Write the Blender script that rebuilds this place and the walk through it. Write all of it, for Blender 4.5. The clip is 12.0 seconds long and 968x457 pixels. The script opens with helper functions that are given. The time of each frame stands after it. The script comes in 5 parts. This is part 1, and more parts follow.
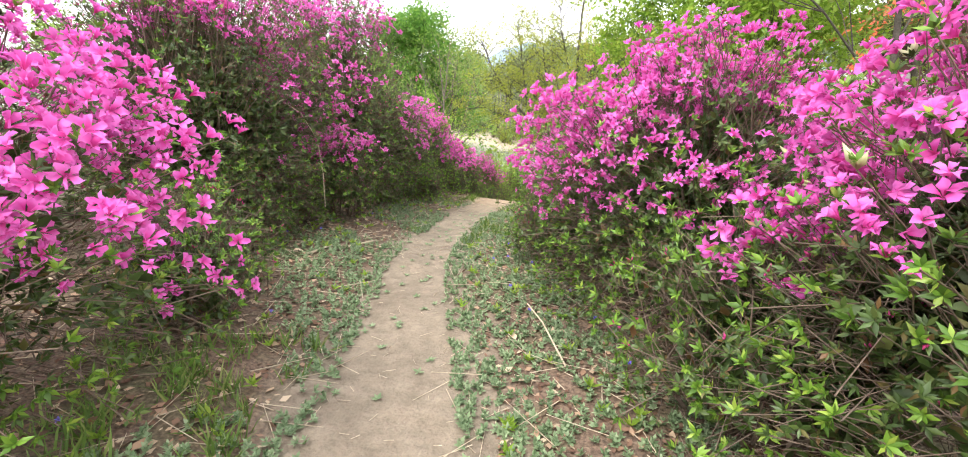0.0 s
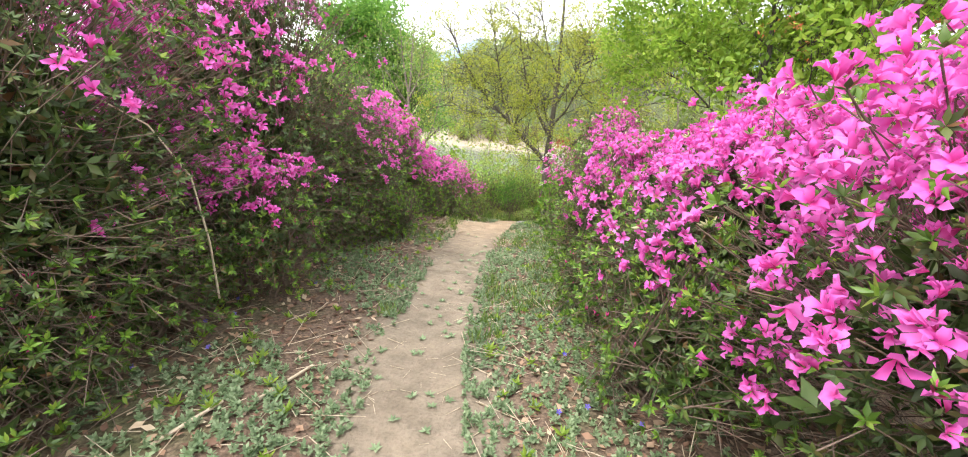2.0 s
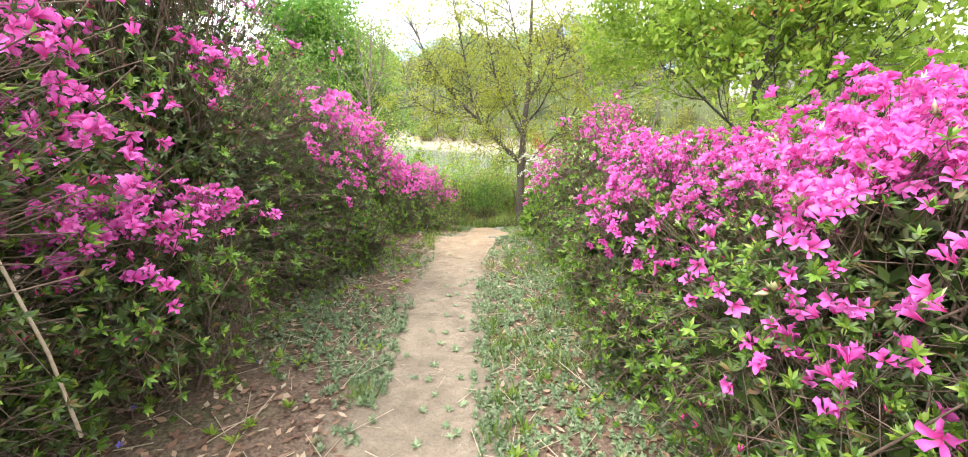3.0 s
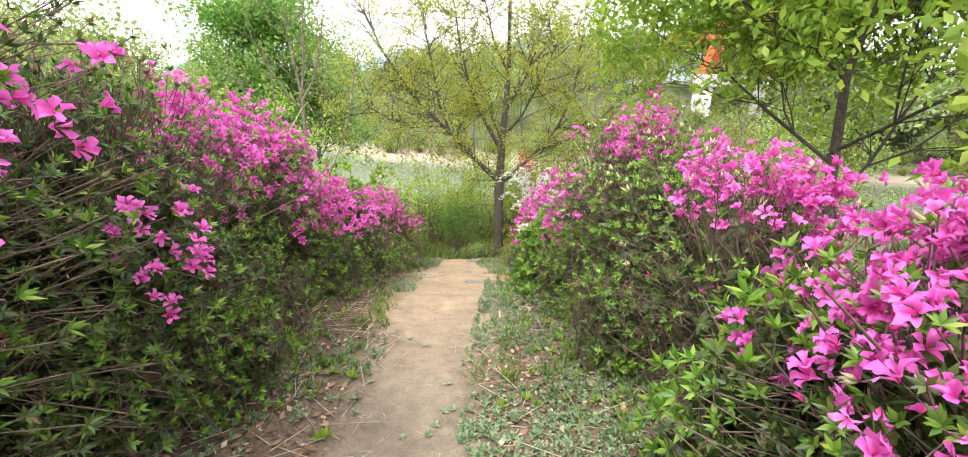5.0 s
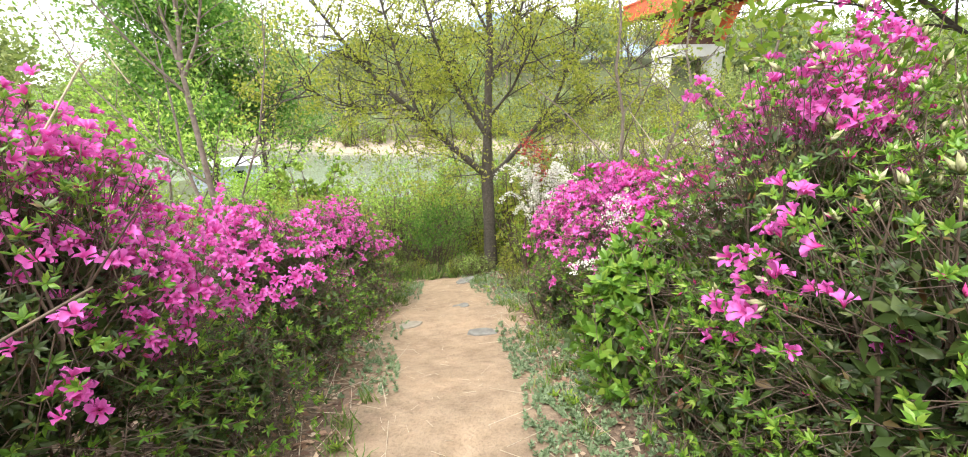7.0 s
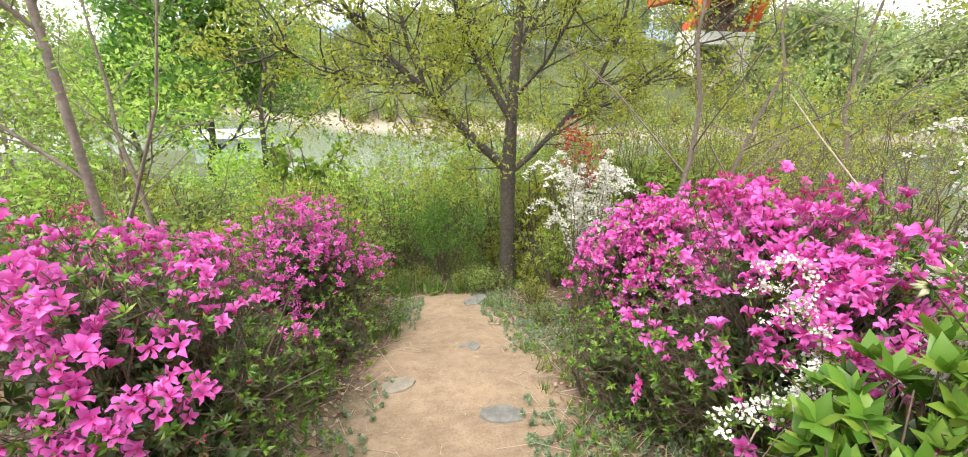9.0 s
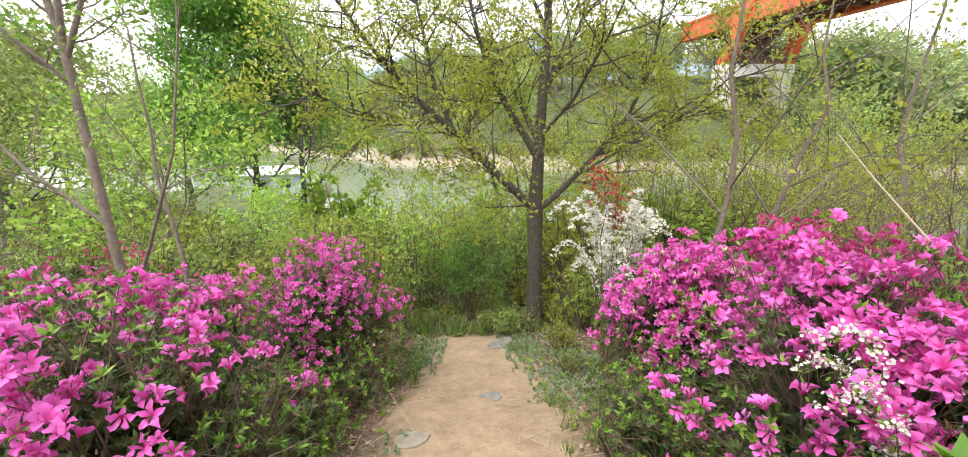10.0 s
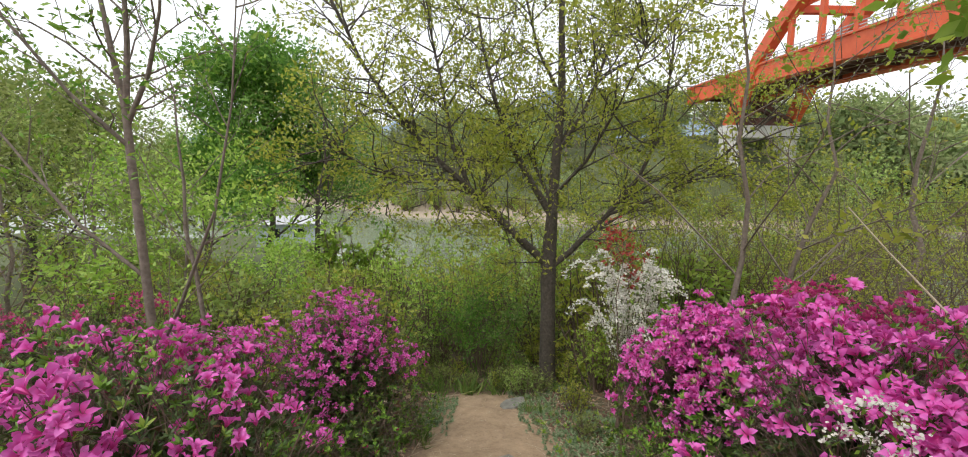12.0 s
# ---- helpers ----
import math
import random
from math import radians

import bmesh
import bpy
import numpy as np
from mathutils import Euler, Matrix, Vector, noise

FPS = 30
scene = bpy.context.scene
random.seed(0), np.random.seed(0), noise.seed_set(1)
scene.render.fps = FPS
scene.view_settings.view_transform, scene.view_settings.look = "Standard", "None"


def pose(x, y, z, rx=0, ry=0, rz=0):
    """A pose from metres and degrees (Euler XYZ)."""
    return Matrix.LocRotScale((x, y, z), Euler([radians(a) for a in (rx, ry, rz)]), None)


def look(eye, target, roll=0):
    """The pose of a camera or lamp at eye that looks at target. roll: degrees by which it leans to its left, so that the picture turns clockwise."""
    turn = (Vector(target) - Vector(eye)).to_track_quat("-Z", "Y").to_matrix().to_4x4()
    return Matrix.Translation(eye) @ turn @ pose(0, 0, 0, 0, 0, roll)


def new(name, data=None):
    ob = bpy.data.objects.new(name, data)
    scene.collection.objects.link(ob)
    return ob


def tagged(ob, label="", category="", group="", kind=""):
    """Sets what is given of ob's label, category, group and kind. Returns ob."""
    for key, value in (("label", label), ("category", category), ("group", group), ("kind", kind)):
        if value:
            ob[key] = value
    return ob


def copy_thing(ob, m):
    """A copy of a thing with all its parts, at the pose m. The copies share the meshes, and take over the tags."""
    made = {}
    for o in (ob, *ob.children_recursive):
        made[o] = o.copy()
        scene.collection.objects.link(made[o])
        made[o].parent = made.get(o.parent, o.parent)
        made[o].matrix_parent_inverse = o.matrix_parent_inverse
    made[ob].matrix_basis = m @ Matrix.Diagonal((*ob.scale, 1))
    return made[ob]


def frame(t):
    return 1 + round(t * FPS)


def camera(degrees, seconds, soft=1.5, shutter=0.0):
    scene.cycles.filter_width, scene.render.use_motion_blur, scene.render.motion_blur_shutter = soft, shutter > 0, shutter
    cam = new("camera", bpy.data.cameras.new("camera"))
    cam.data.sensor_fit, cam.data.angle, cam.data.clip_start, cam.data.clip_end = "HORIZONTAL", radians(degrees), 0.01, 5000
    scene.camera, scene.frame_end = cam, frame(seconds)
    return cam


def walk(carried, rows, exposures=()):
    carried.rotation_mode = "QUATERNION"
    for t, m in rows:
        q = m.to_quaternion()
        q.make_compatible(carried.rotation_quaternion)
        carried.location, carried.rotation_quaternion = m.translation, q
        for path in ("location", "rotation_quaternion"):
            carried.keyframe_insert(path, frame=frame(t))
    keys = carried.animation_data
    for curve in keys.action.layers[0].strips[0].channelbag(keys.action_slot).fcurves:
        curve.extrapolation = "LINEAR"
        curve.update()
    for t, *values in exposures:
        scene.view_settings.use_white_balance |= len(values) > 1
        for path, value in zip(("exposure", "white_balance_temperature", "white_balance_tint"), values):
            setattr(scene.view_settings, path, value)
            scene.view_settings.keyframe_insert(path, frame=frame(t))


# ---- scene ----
cam = camera(96.4, 12.0, soft=1.0)
PATH = [
    (0, (1.416, 0.801, 0.742), (1.092, 2.7, 0.206), 3.7),
    (0.5, (1.204, 1.273, 0.762), (0.796, 3.184, 0.337), 3.4),
    (0.9, (1.035, 1.696, 0.776), (0.572, 3.585, 0.309), 4.2),
    (1, (0.988, 1.813, 0.764), (0.622, 3.747, 0.41), 3.9),
    (1.5, (0.792, 2.327, 0.765), (0.687, 4.281, 0.348), 2.4),
    (2, (0.61, 2.791, 0.754), (0.478, 4.712, 0.214), 3.5),
    (2.5, (0.417, 3.211, 0.758), (0.433, 5.12, 0.161), 0.9),
    (3, (0.34, 3.663, 0.754), (0.361, 5.589, 0.216), 1.7),
    (3.2, (0.318, 3.833, 0.745), (0.433, 5.772, 0.271), -0.7),
    (4.8, (0.245, 5.45, 0.698), (0.458, 7.391, 0.266), 0.4),
    (5, (0.247, 5.664, 0.668), (0.418, 7.597, 0.185), 2.1),
    (5.5, (0.227, 6.263, 0.631), (0.485, 8.186, 0.145), 0.9),
    (6, (0.176, 6.874, 0.604), (0.382, 8.79, 0.07), -0.8),
    (6.5, (0.077, 7.385, 0.594), (0.405, 9.289, 0.078), -0.3),
    (7, (0.07, 7.837, 0.542), (0.385, 9.735, -0.003), -1.5),
    (7.2, (0.079, 8.036, 0.544), (0.379, 9.915, -0.072), 0.2),
    (8.8, (0.166, 9.288, 0.46), (0.511, 11.135, -0.227), -0.8),
    (9, (0.18, 9.355, 0.469), (0.457, 11.236, -0.152), 1.0),
    (9.5, (0.25, 9.466, 0.484), (0.328, 11.373, -0.115), 1.1),
    (10, (0.302, 9.508, 0.507), (0.43, 11.446, 0.032), 0.1),
    (10.5, (0.288, 9.515, 0.534), (0.313, 11.486, 0.198), -0.3),
    (11, (0.262, 9.49, 0.551), (0.293, 11.476, 0.316), 0.4),
    (11.5, (0.232, 9.447, 0.557), (0.311, 11.425, 0.266), 1.8),
    (12, (0.225, 9.429, 0.564), (0.311, 11.413, 0.327), 1.0),
]
walk(cam, [(t, look(eye, target, roll)) for t, eye, target, roll in PATH],
     exposures=[(0, 1.2), (1.5, 1.2), (3, 1.48), (5, 1.24), (6.5, 1.26), (9, 1.1), (10, 0.93), (10.5, 0.62), (11, 0.22), (11.5, 0.08), (12, 0.08)])

# ---- world and light: bright overcast spring day ----
world = bpy.data.worlds.new("overcast_sky")
scene.world = world
world.use_nodes = True
wn, wl = world.node_tree.nodes, world.node_tree.links
sky = wn.new("ShaderNodeTexSky")
sky.sky_type = "NISHITA"
sky.sun_disc = False
sky.sun_elevation = radians(52)
sky.sun_rotation = radians(215)
sky.air_density, sky.dust_density, sky.ozone_density = 1.0, 4.0, 1.0
veil = wn.new("ShaderNodeMix")
veil.data_type = "RGBA"
veil.inputs[0].default_value = 0.8
veil.inputs[7].default_value = (9.5, 9.6, 9.7, 1)
wl.new(sky.outputs[0], veil.inputs[6])
back = wn["Background"]
wl.new(veil.outputs[2], back.inputs[0])
back.inputs[1].default_value = 0.14
sun = new("sun", bpy.data.lights.new("sun", "SUN"))
sun.data.energy, sun.data.angle, sun.data.color = 1.5, radians(14), (1.0, 0.96, 0.9)
sun.matrix_basis = look((0, 0, 40), (0 + 40 * math.sin(radians(215)) * -0.6, 40 * math.cos(radians(215)) * -0.6, 0))
scene.view_settings.exposure = 0.0


# ---- small mesh tools ----
def build(name, V, F, mat, parent=None, label="", attrs=None, smooth=False):
    """One mesh object from arrays of vertices and equal-sided faces."""
    V, F = np.asarray(V, np.float32).reshape(-1, 3), np.asarray(F, np.int32)
    me = bpy.data.meshes.new(name)
    k = F.shape[1]
    me.vertices.add(len(V))
    me.vertices.foreach_set("co", V.ravel())
    me.loops.add(F.size)
    me.loops.foreach_set("vertex_index", F.ravel())
    me.polygons.add(len(F))
    me.polygons.foreach_set("loop_start", np.arange(0, F.size, k, dtype=np.int32))
    if smooth:
        me.polygons.foreach_set("use_smooth", np.ones(len(F), bool))
    for key, val in (attrs or {}).items():
        a = me.attributes.new(key, "FLOAT", "POINT")
        a.data.foreach_set("value", np.asarray(val, np.float32))
    me.update(calc_edges=True)
    me.materials.append(mat)
    ob = new(name, me)
    if parent:
        ob.parent = parent
    if label:
        ob["label"] = label
    return ob


def part(name, bm, material, parent=None, label=""):
    """Links a bmesh as one mesh object."""
    me = bpy.data.meshes.new(name)
    bm.to_mesh(me)
    bm.free()
    me.materials.append(material)
    ob = new(name, me)
    if parent:
        ob.parent = parent
    if label:
        ob["label"] = label
    return ob


def unit(v):
    return v / np.maximum(np.linalg.norm(v, axis=-1, keepdims=True), 1e-9)


def frames_of(axis, rng):
    """Turns whose z is the axis, spun at random."""
    z = unit(np.asarray(axis, float))
    a = unit(rng.normal(size=z.shape))
    x = unit(np.cross(a, z))
    y = np.cross(z, x)
    return np.stack([x, y, z], -1)


def scatter(tv, tf, pos, rot, scl):
    """Copies a small template to many places: vertices, faces and the template index of each vertex."""
    tv, tf = np.asarray(tv, float), np.asarray(tf)
    scl = np.asarray(scl, float)
    if scl.ndim == 1:
        scl = scl[:, None]
    V = np.einsum("nij,nvj->nvi", rot, tv[None] * scl[:, None, :]) + np.asarray(pos)[:, None]
    F = tf[None] + (np.arange(len(pos)) * len(tv))[:, None, None]
    return V.reshape(-1, 3), F.reshape(-1, tf.shape[1])


def frusta(segs, sides=5):
    """Tapered rods for rows of p0, p1, r0, r1."""
    s = np.asarray(segs, float)
    p0, p1, r0, r1 = s[:, :3], s[:, 3:6], s[:, 6], s[:, 7]
    z = unit(p1 - p0)
    ref = np.where(np.abs(z[:, 2:]) > 0.9, [[1, 0, 0]], [[0, 0, 1]])
    x = unit(np.cross(ref, z))
    y = np.cross(z, x)
    a = np.arange(sides) * 2 * np.pi / sides
    ring = x[:, None] * np.cos(a)[:, None] + y[:, None] * np.sin(a)[:, None]
    V = np.concatenate([p0[:, None] + ring * r0[:, None, None], p1[:, None] + ring * r1[:, None, None]], 1)
    i = np.arange(sides)
    j = (i + 1) % sides
    F = np.stack([i, j, j + sides, i + sides], 1)
    F = F[None] + (np.arange(len(s)) * 2 * sides)[:, None, None]
    return V.reshape(-1, 3), F.reshape(-1, 4)


def tube(pts, rad, sides=8):
    """One continuous tapered tube through points."""
    P = np.array(pts, float)
    t = unit(np.gradient(P, axis=0))
    ref = np.array([0.3, 1.0, 0.1])
    x = unit(np.cross(np.broadcast_to(ref, t.shape), t))
    y = np.cross(t, x)
    a = np.arange(sides) * 2 * np.pi / sides
    V = P[:, None] + (x[:, None] * np.cos(a)[:, None] + y[:, None] * np.sin(a)[:, None]) * np.array(rad)[:, None, None]
    k = np.arange(len(P) * sides).reshape(len(P), sides)
    n2 = np.roll(k, -1, 1)
    F = np.stack([k[:-1], n2[:-1], n2[1:], k[1:]], -1).reshape(-1, 4)
    return V.reshape(-1, 3), F


NK = np.random.default_rng(5)
WAVES = NK.normal(size=(14, 3)), NK.uniform(0, 6.28, 14)


def wav(p, f=1.0, seed=0.0):
    """Smooth noise of about -1 to 1 at points p."""
    p = np.asarray(p, float) * f + seed * 3.71
    return np.sin(p @ WAVES[0].T + WAVES[1] + seed).sum(-1) / 4.2


def box_bm(bm, lo, hi, m=None):
    r = bmesh.ops.create_cube(bm, size=1)
    c = [(a + b) / 2 for a, b in zip(lo, hi)]
    d = [b - a for a, b in zip(lo, hi)]
    mm = Matrix.Translation(c) @ Matrix.Diagonal((*d, 1))
    bmesh.ops.transform(bm, matrix=(m @ mm) if m else mm, verts=r["verts"])


def beam_bm(bm, p, q, w, h):
    """A box beam from p to q, w wide and h deep."""
    p, q = Vector(p), Vector(q)
    d = q - p
    m = Matrix.Translation((p + q) / 2) @ d.to_track_quat("Y", "Z").to_matrix().to_4x4()
    box_bm(bm, (-w / 2, -d.length / 2, -h / 2), (w / 2, d.length / 2, h / 2), m)


# ---- materials ----
def material(name, rough=0.7):
    m = bpy.data.materials.new(name)
    m.use_nodes = True
    b = m.node_tree.nodes["Principled BSDF"]
    b.inputs["Roughness"].default_value = rough
    return m, m.node_tree.nodes, m.node_tree.links, b


def ramp(n, l, src, stops):
    r = n.new("ShaderNodeValToRGB")
    e = r.color_ramp.elements
    while len(e) < len(stops):
        e.new(0.5)
    for el, (p, c) in zip(e, stops):
        el.position, el.color = p, (*c, 1)
    l.new(src, r.inputs[0])
    return r.outputs[0]


def noise_of(n, l, scale, detail=5, coords="Object", rough=0.6):
    tc = n.new("ShaderNodeTexCoord")
    t = n.new("ShaderNodeTexNoise")
    t.inputs["Scale"].default_value, t.inputs["Detail"].default_value, t.inputs["Roughness"].default_value = scale, detail, rough
    l.new(tc.outputs[coords], t.inputs["Vector"])
    return t.outputs[0]


def bump(n, l, b, src, strength, dist=0.02):
    k = n.new("ShaderNodeBump")
    k.inputs["Strength"].default_value, k.inputs["Distance"].default_value = strength, dist
    l.new(src, k.inputs["Height"])
    l.new(k.outputs[0], b.inputs["Normal"])


def mix_col(n, l, fac, a, c, kind="MIX"):
    x = n.new("ShaderNodeMix")
    x.data_type, x.blend_type = "RGBA", kind
    for v, i in ((fac, 0), (a, 6), (c, 7)):
        if isinstance(v, (int, float)):
            x.inputs[i].default_value = v
        elif isinstance(v, tuple):
            x.inputs[i].default_value = (*v, 1)
        else:
            l.new(v, x.inputs[i])
    return x.outputs[2]


def foliage(name, stops, rough=0.5, through_light=0.3, per_object=0.0):
    """Thin leaves or petals: colour by piece, some light passing through."""
    m, n, l, b = material(name, rough)
    geo = n.new("ShaderNodeNewGeometry")
    col = ramp(n, l, geo.outputs["Random Per Island"], stops)
    if per_object:
        info = n.new("ShaderNodeObjectInfo")
        hsv = n.new("ShaderNodeHueSaturation")
        mr = n.new("ShaderNodeMapRange")
        mr.inputs[3].default_value, mr.inputs[4].default_value = 1 - per_object, 1 + per_object
        l.new(info.outputs["Random"], mr.inputs[0])
        l.new(mr.outputs[0], hsv.inputs["Value"])
        mh = n.new("ShaderNodeMapRange")
        mh.inputs[3].default_value, mh.inputs[4].default_value = 0.5 - per_object * 0.06, 0.5 + per_object * 0.05
        l.new(info.outputs["Random"], mh.inputs[0])
        l.new(mh.outputs[0], hsv.inputs["Hue"])
        l.new(col, hsv.inputs["Color"])
        col = hsv.outputs[0]
    patch = noise_of(n, l, 1.7, 3)
    col = mix_col(n, l, 0.45, col, ramp(n, l, patch, [(0.3, (0.62, 0.62, 0.62)), (0.7, (1.25, 1.2, 1.1))]), "MULTIPLY")
    l.new(col, b.inputs["Base Color"])
    tr = n.new("ShaderNodeBsdfTranslucent")
    l.new(col, tr.inputs[0])
    mx = n.new("ShaderNodeMixShader")
    mx.inputs[0].default_value = through_light
    l.new(b.outputs[0], mx.inputs[1])
    l.new(tr.outputs[0], mx.inputs[2])
    l.new(mx.outputs[0], n["Material Output"].inputs[0])
    return m


def petal_material(name, rim, throat, deep):
    """Petals: paler rim, deeper throat with the flower's own blotch, varying from flower to flower."""
    m, n, l, b = material(name, 0.55)
    at = n.new("ShaderNodeAttribute")
    at.attribute_name = "rad"
    col = ramp(n, l, at.outputs["Fac"], [(0.05, deep), (0.4, throat), (0.66, rim), (1.0, rim)])
    geo = n.new("ShaderNodeNewGeometry")
    col = mix_col(n, l, 0.8, col, ramp(n, l, geo.outputs["Random Per Island"], [(0.0, (0.86, 0.66, 0.8)), (0.5, (0.98, 0.98, 0.98)), (1.0, (1.06, 1.45, 1.16))]), "MULTIPLY")
    l.new(col, b.inputs["Base Color"])
    tr = n.new("ShaderNodeBsdfTranslucent")
    l.new(col, tr.inputs[0])
    mx = n.new("ShaderNodeMixShader")
    mx.inputs[0].default_value = 0.35
    l.new(b.outputs[0], mx.inputs[1])
    l.new(tr.outputs[0], mx.inputs[2])
    l.new(mx.outputs[0], n["Material Output"].inputs[0])
    return m


def plain(name, stops, scale=8.0, rough=0.8, relief=0.3, dist=0.02, metal=0.0, detail=6):
    """A solid surface: colour by noise at two scales, with relief."""
    m, n, l, b = material(name, rough)
    f = noise_of(n, l, scale, detail)
    g = noise_of(n, l, scale * 0.15, 3)
    col = mix_col(n, l, 0.5, ramp(n, l, f, stops), ramp(n, l, g, [(0.3, (0.75, 0.75, 0.75)), (0.7, (1.15, 1.15, 1.15))]), "MULTIPLY")
    l.new(col, b.inputs["Base Color"])
    b.inputs["Metallic"].default_value = metal
    bump(n, l, b, f, relief, dist)
    return m


def ground_material():
    """Trodden dirt, leaf litter, grassy soil and pale river sand, by where the ground is worn."""
    m, n, l, b = material("soil", 0.95)
    fine, mid, big = noise_of(n, l, 55, 8), noise_of(n, l, 9, 6), noise_of(n, l, 1.6, 4)
    dirt = ramp(n, l, mid, [(0.3, (0.185, 0.148, 0.108)), (0.7, (0.29, 0.238, 0.178))])
    clay = ramp(n, l, mid, [(0.3, (0.29, 0.205, 0.13)), (0.7, (0.41, 0.30, 0.20))])
    litter = ramp(n, l, fine, [(0.3, (0.075, 0.05, 0.035)), (0.55, (0.17, 0.115, 0.08)), (0.75, (0.28, 0.21, 0.15))])
    green = ramp(n, l, fine, [(0.3, (0.05, 0.065, 0.025)), (0.7, (0.13, 0.155, 0.06))])
    sand = ramp(n, l, mid, [(0.3, (0.30, 0.24, 0.18)), (0.7, (0.42, 0.35, 0.27))])

    def att(name):
        a = n.new("ShaderNodeAttribute")
        a.attribute_name = name
        return a.outputs["Fac"]

    def broken(src, amount=0.7):
        x = n.new("ShaderNodeMath")
        x.operation = "MULTIPLY_ADD"
        l.new(mid, x.inputs[0])
        x.inputs[1].default_value = amount
        l.new(src, x.inputs[2])
        return ramp(n, l, x.outputs[0], [(0.42, (0, 0, 0)), (1.12, (1, 1, 1))])

    col = mix_col(n, l, ramp(n, l, big, [(0.52, (0, 0, 0)), (0.72, (0.8, 0.8, 0.8))]), litter, green)
    col = mix_col(n, l, att("wild"), col, green)
    worn = mix_col(n, l, att("clay"), dirt, clay)
    wide = noise_of(n, l, 2.6, 5)
    worn = mix_col(n, l, 0.9, worn, ramp(n, l, wide, [(0.3, (0.74, 0.72, 0.7)), (0.5, (1, 1, 1)), (0.7, (1.16, 1.14, 1.12))]), "MULTIPLY")
    col = mix_col(n, l, broken(att("trail")), col, worn)
    col = mix_col(n, l, att("sand"), col, sand)
    speck = ramp(n, l, fine, [(0.28, (0.68, 0.68, 0.68)), (0.5, (1, 1, 1)), (0.75, (1.14, 1.12, 1.1))])
    col = mix_col(n, l, 0.8, col, speck, "MULTIPLY")
    l.new(col, b.inputs["Base Color"])
    mixed = n.new("ShaderNodeMath")
    mixed.operation = "MULTIPLY_ADD"
    l.new(mid, mixed.inputs[0])
    mixed.inputs[1].default_value = 2.0
    l.new(fine, mixed.inputs[2])
    bump(n, l, b, mixed.outputs[0], 0.6, 0.02)
    return m


SOIL = ground_material()
BARK = plain("bark", [(0.3, (0.045, 0.038, 0.03)), (0.7, (0.13, 0.11, 0.09))], 30, 0.9, 0.8, 0.02)
GREYBARK = plain("grey_bark", [(0.3, (0.14, 0.11, 0.09)), (0.7, (0.28, 0.23, 0.19))], 30, 0.9, 0.6, 0.01)
TWIG = plain("twig_bark", [(0.3, (0.10, 0.07, 0.05)), (0.7, (0.22, 0.16, 0.12))], 40, 0.9, 0.4, 0.004)
DEADWOOD = plain("dry_stalk", [(0.3, (0.42, 0.33, 0.23)), (0.7, (0.62, 0.53, 0.4))], 40, 0.8, 0.3, 0.004)
PETAL = petal_material("magenta_petal", (0.86, 0.175, 0.63), (0.80, 0.095, 0.47), (0.55, 0.03, 0.2))
PETAL_RED = petal_material("crimson_petal", (0.66, 0.07, 0.29), (0.6, 0.045, 0.22), (0.45, 0.02, 0.12))
LEAF = foliage("azalea_leaf", [(0.0, (0.07, 0.15, 0.02)), (0.45, (0.13, 0.26, 0.03)), (0.8, (0.21, 0.37, 0.045)), (1.0, (0.33, 0.44, 0.07))], 0.42, 0.3)
# old leaves; the dark greens also paint the shade within a bush
LEAF_DARK = foliage("old_shaded_azalea_leaf", [(0.0, (0.04, 0.07, 0.018)), (0.6, (0.08, 0.14, 0.03)), (0.9, (0.13, 0.175, 0.045)), (1.0, (0.21, 0.10, 0.045))], 0.45, 0.2)
FRESH = foliage("fresh_leaf", [(0.0, (0.11, 0.25, 0.03)), (0.6, (0.20, 0.39, 0.045)), (1.0, (0.36, 0.50, 0.075))], 0.4, 0.4)
BUD = foliage("pale_bud", [(0.0, (0.55, 0.58, 0.28)), (1.0, (0.75, 0.72, 0.5))], 0.5, 0.3)
WHITE = foliage("white_petal", [(0.0, (0.72, 0.72, 0.66)), (1.0, (0.88, 0.88, 0.84))], 0.5, 0.3)
TREELEAF = foliage("spring_tree_leaf", [(0.0, (0.26, 0.32, 0.04)), (0.6, (0.42, 0.48, 0.07)), (1.0, (0.56, 0.56, 0.12))], 0.5, 0.6)
WILDLEAF = foliage("hedge_leaf", [(0.0, (0.17, 0.25, 0.06)), (0.6, (0.30, 0.41, 0.10)), (1.0, (0.44, 0.52, 0.18))], 0.5, 0.45, 0.3)
# far leaves lightened to grey-green, so the colour carries the haze
CROWN = foliage("hazed_woodland_leaf", [(0.0, (0.19, 0.25, 0.10)), (0.6, (0.31, 0.39, 0.16)), (1.0, (0.44, 0.50, 0.24))], 0.6, 0.4, 0.3)
FRESHWILD = foliage("sapling_leaf", [(0.0, (0.20, 0.32, 0.04)), (0.6, (0.34, 0.50, 0.07)), (1.0, (0.48, 0.58, 0.14))], 0.5, 0.45, 0.25)
LUSHDEEP = foliage("bank_leaf", [(0.0, (0.09, 0.22, 0.03)), (0.6, (0.17, 0.36, 0.055)), (1.0, (0.27, 0.46, 0.09))], 0.5, 0.55)
LUSH = foliage("maple_leaf", [(0.0, (0.19, 0.33, 0.04)), (0.6, (0.32, 0.49, 0.06)), (1.0, (0.44, 0.56, 0.10))], 0.5, 0.6)
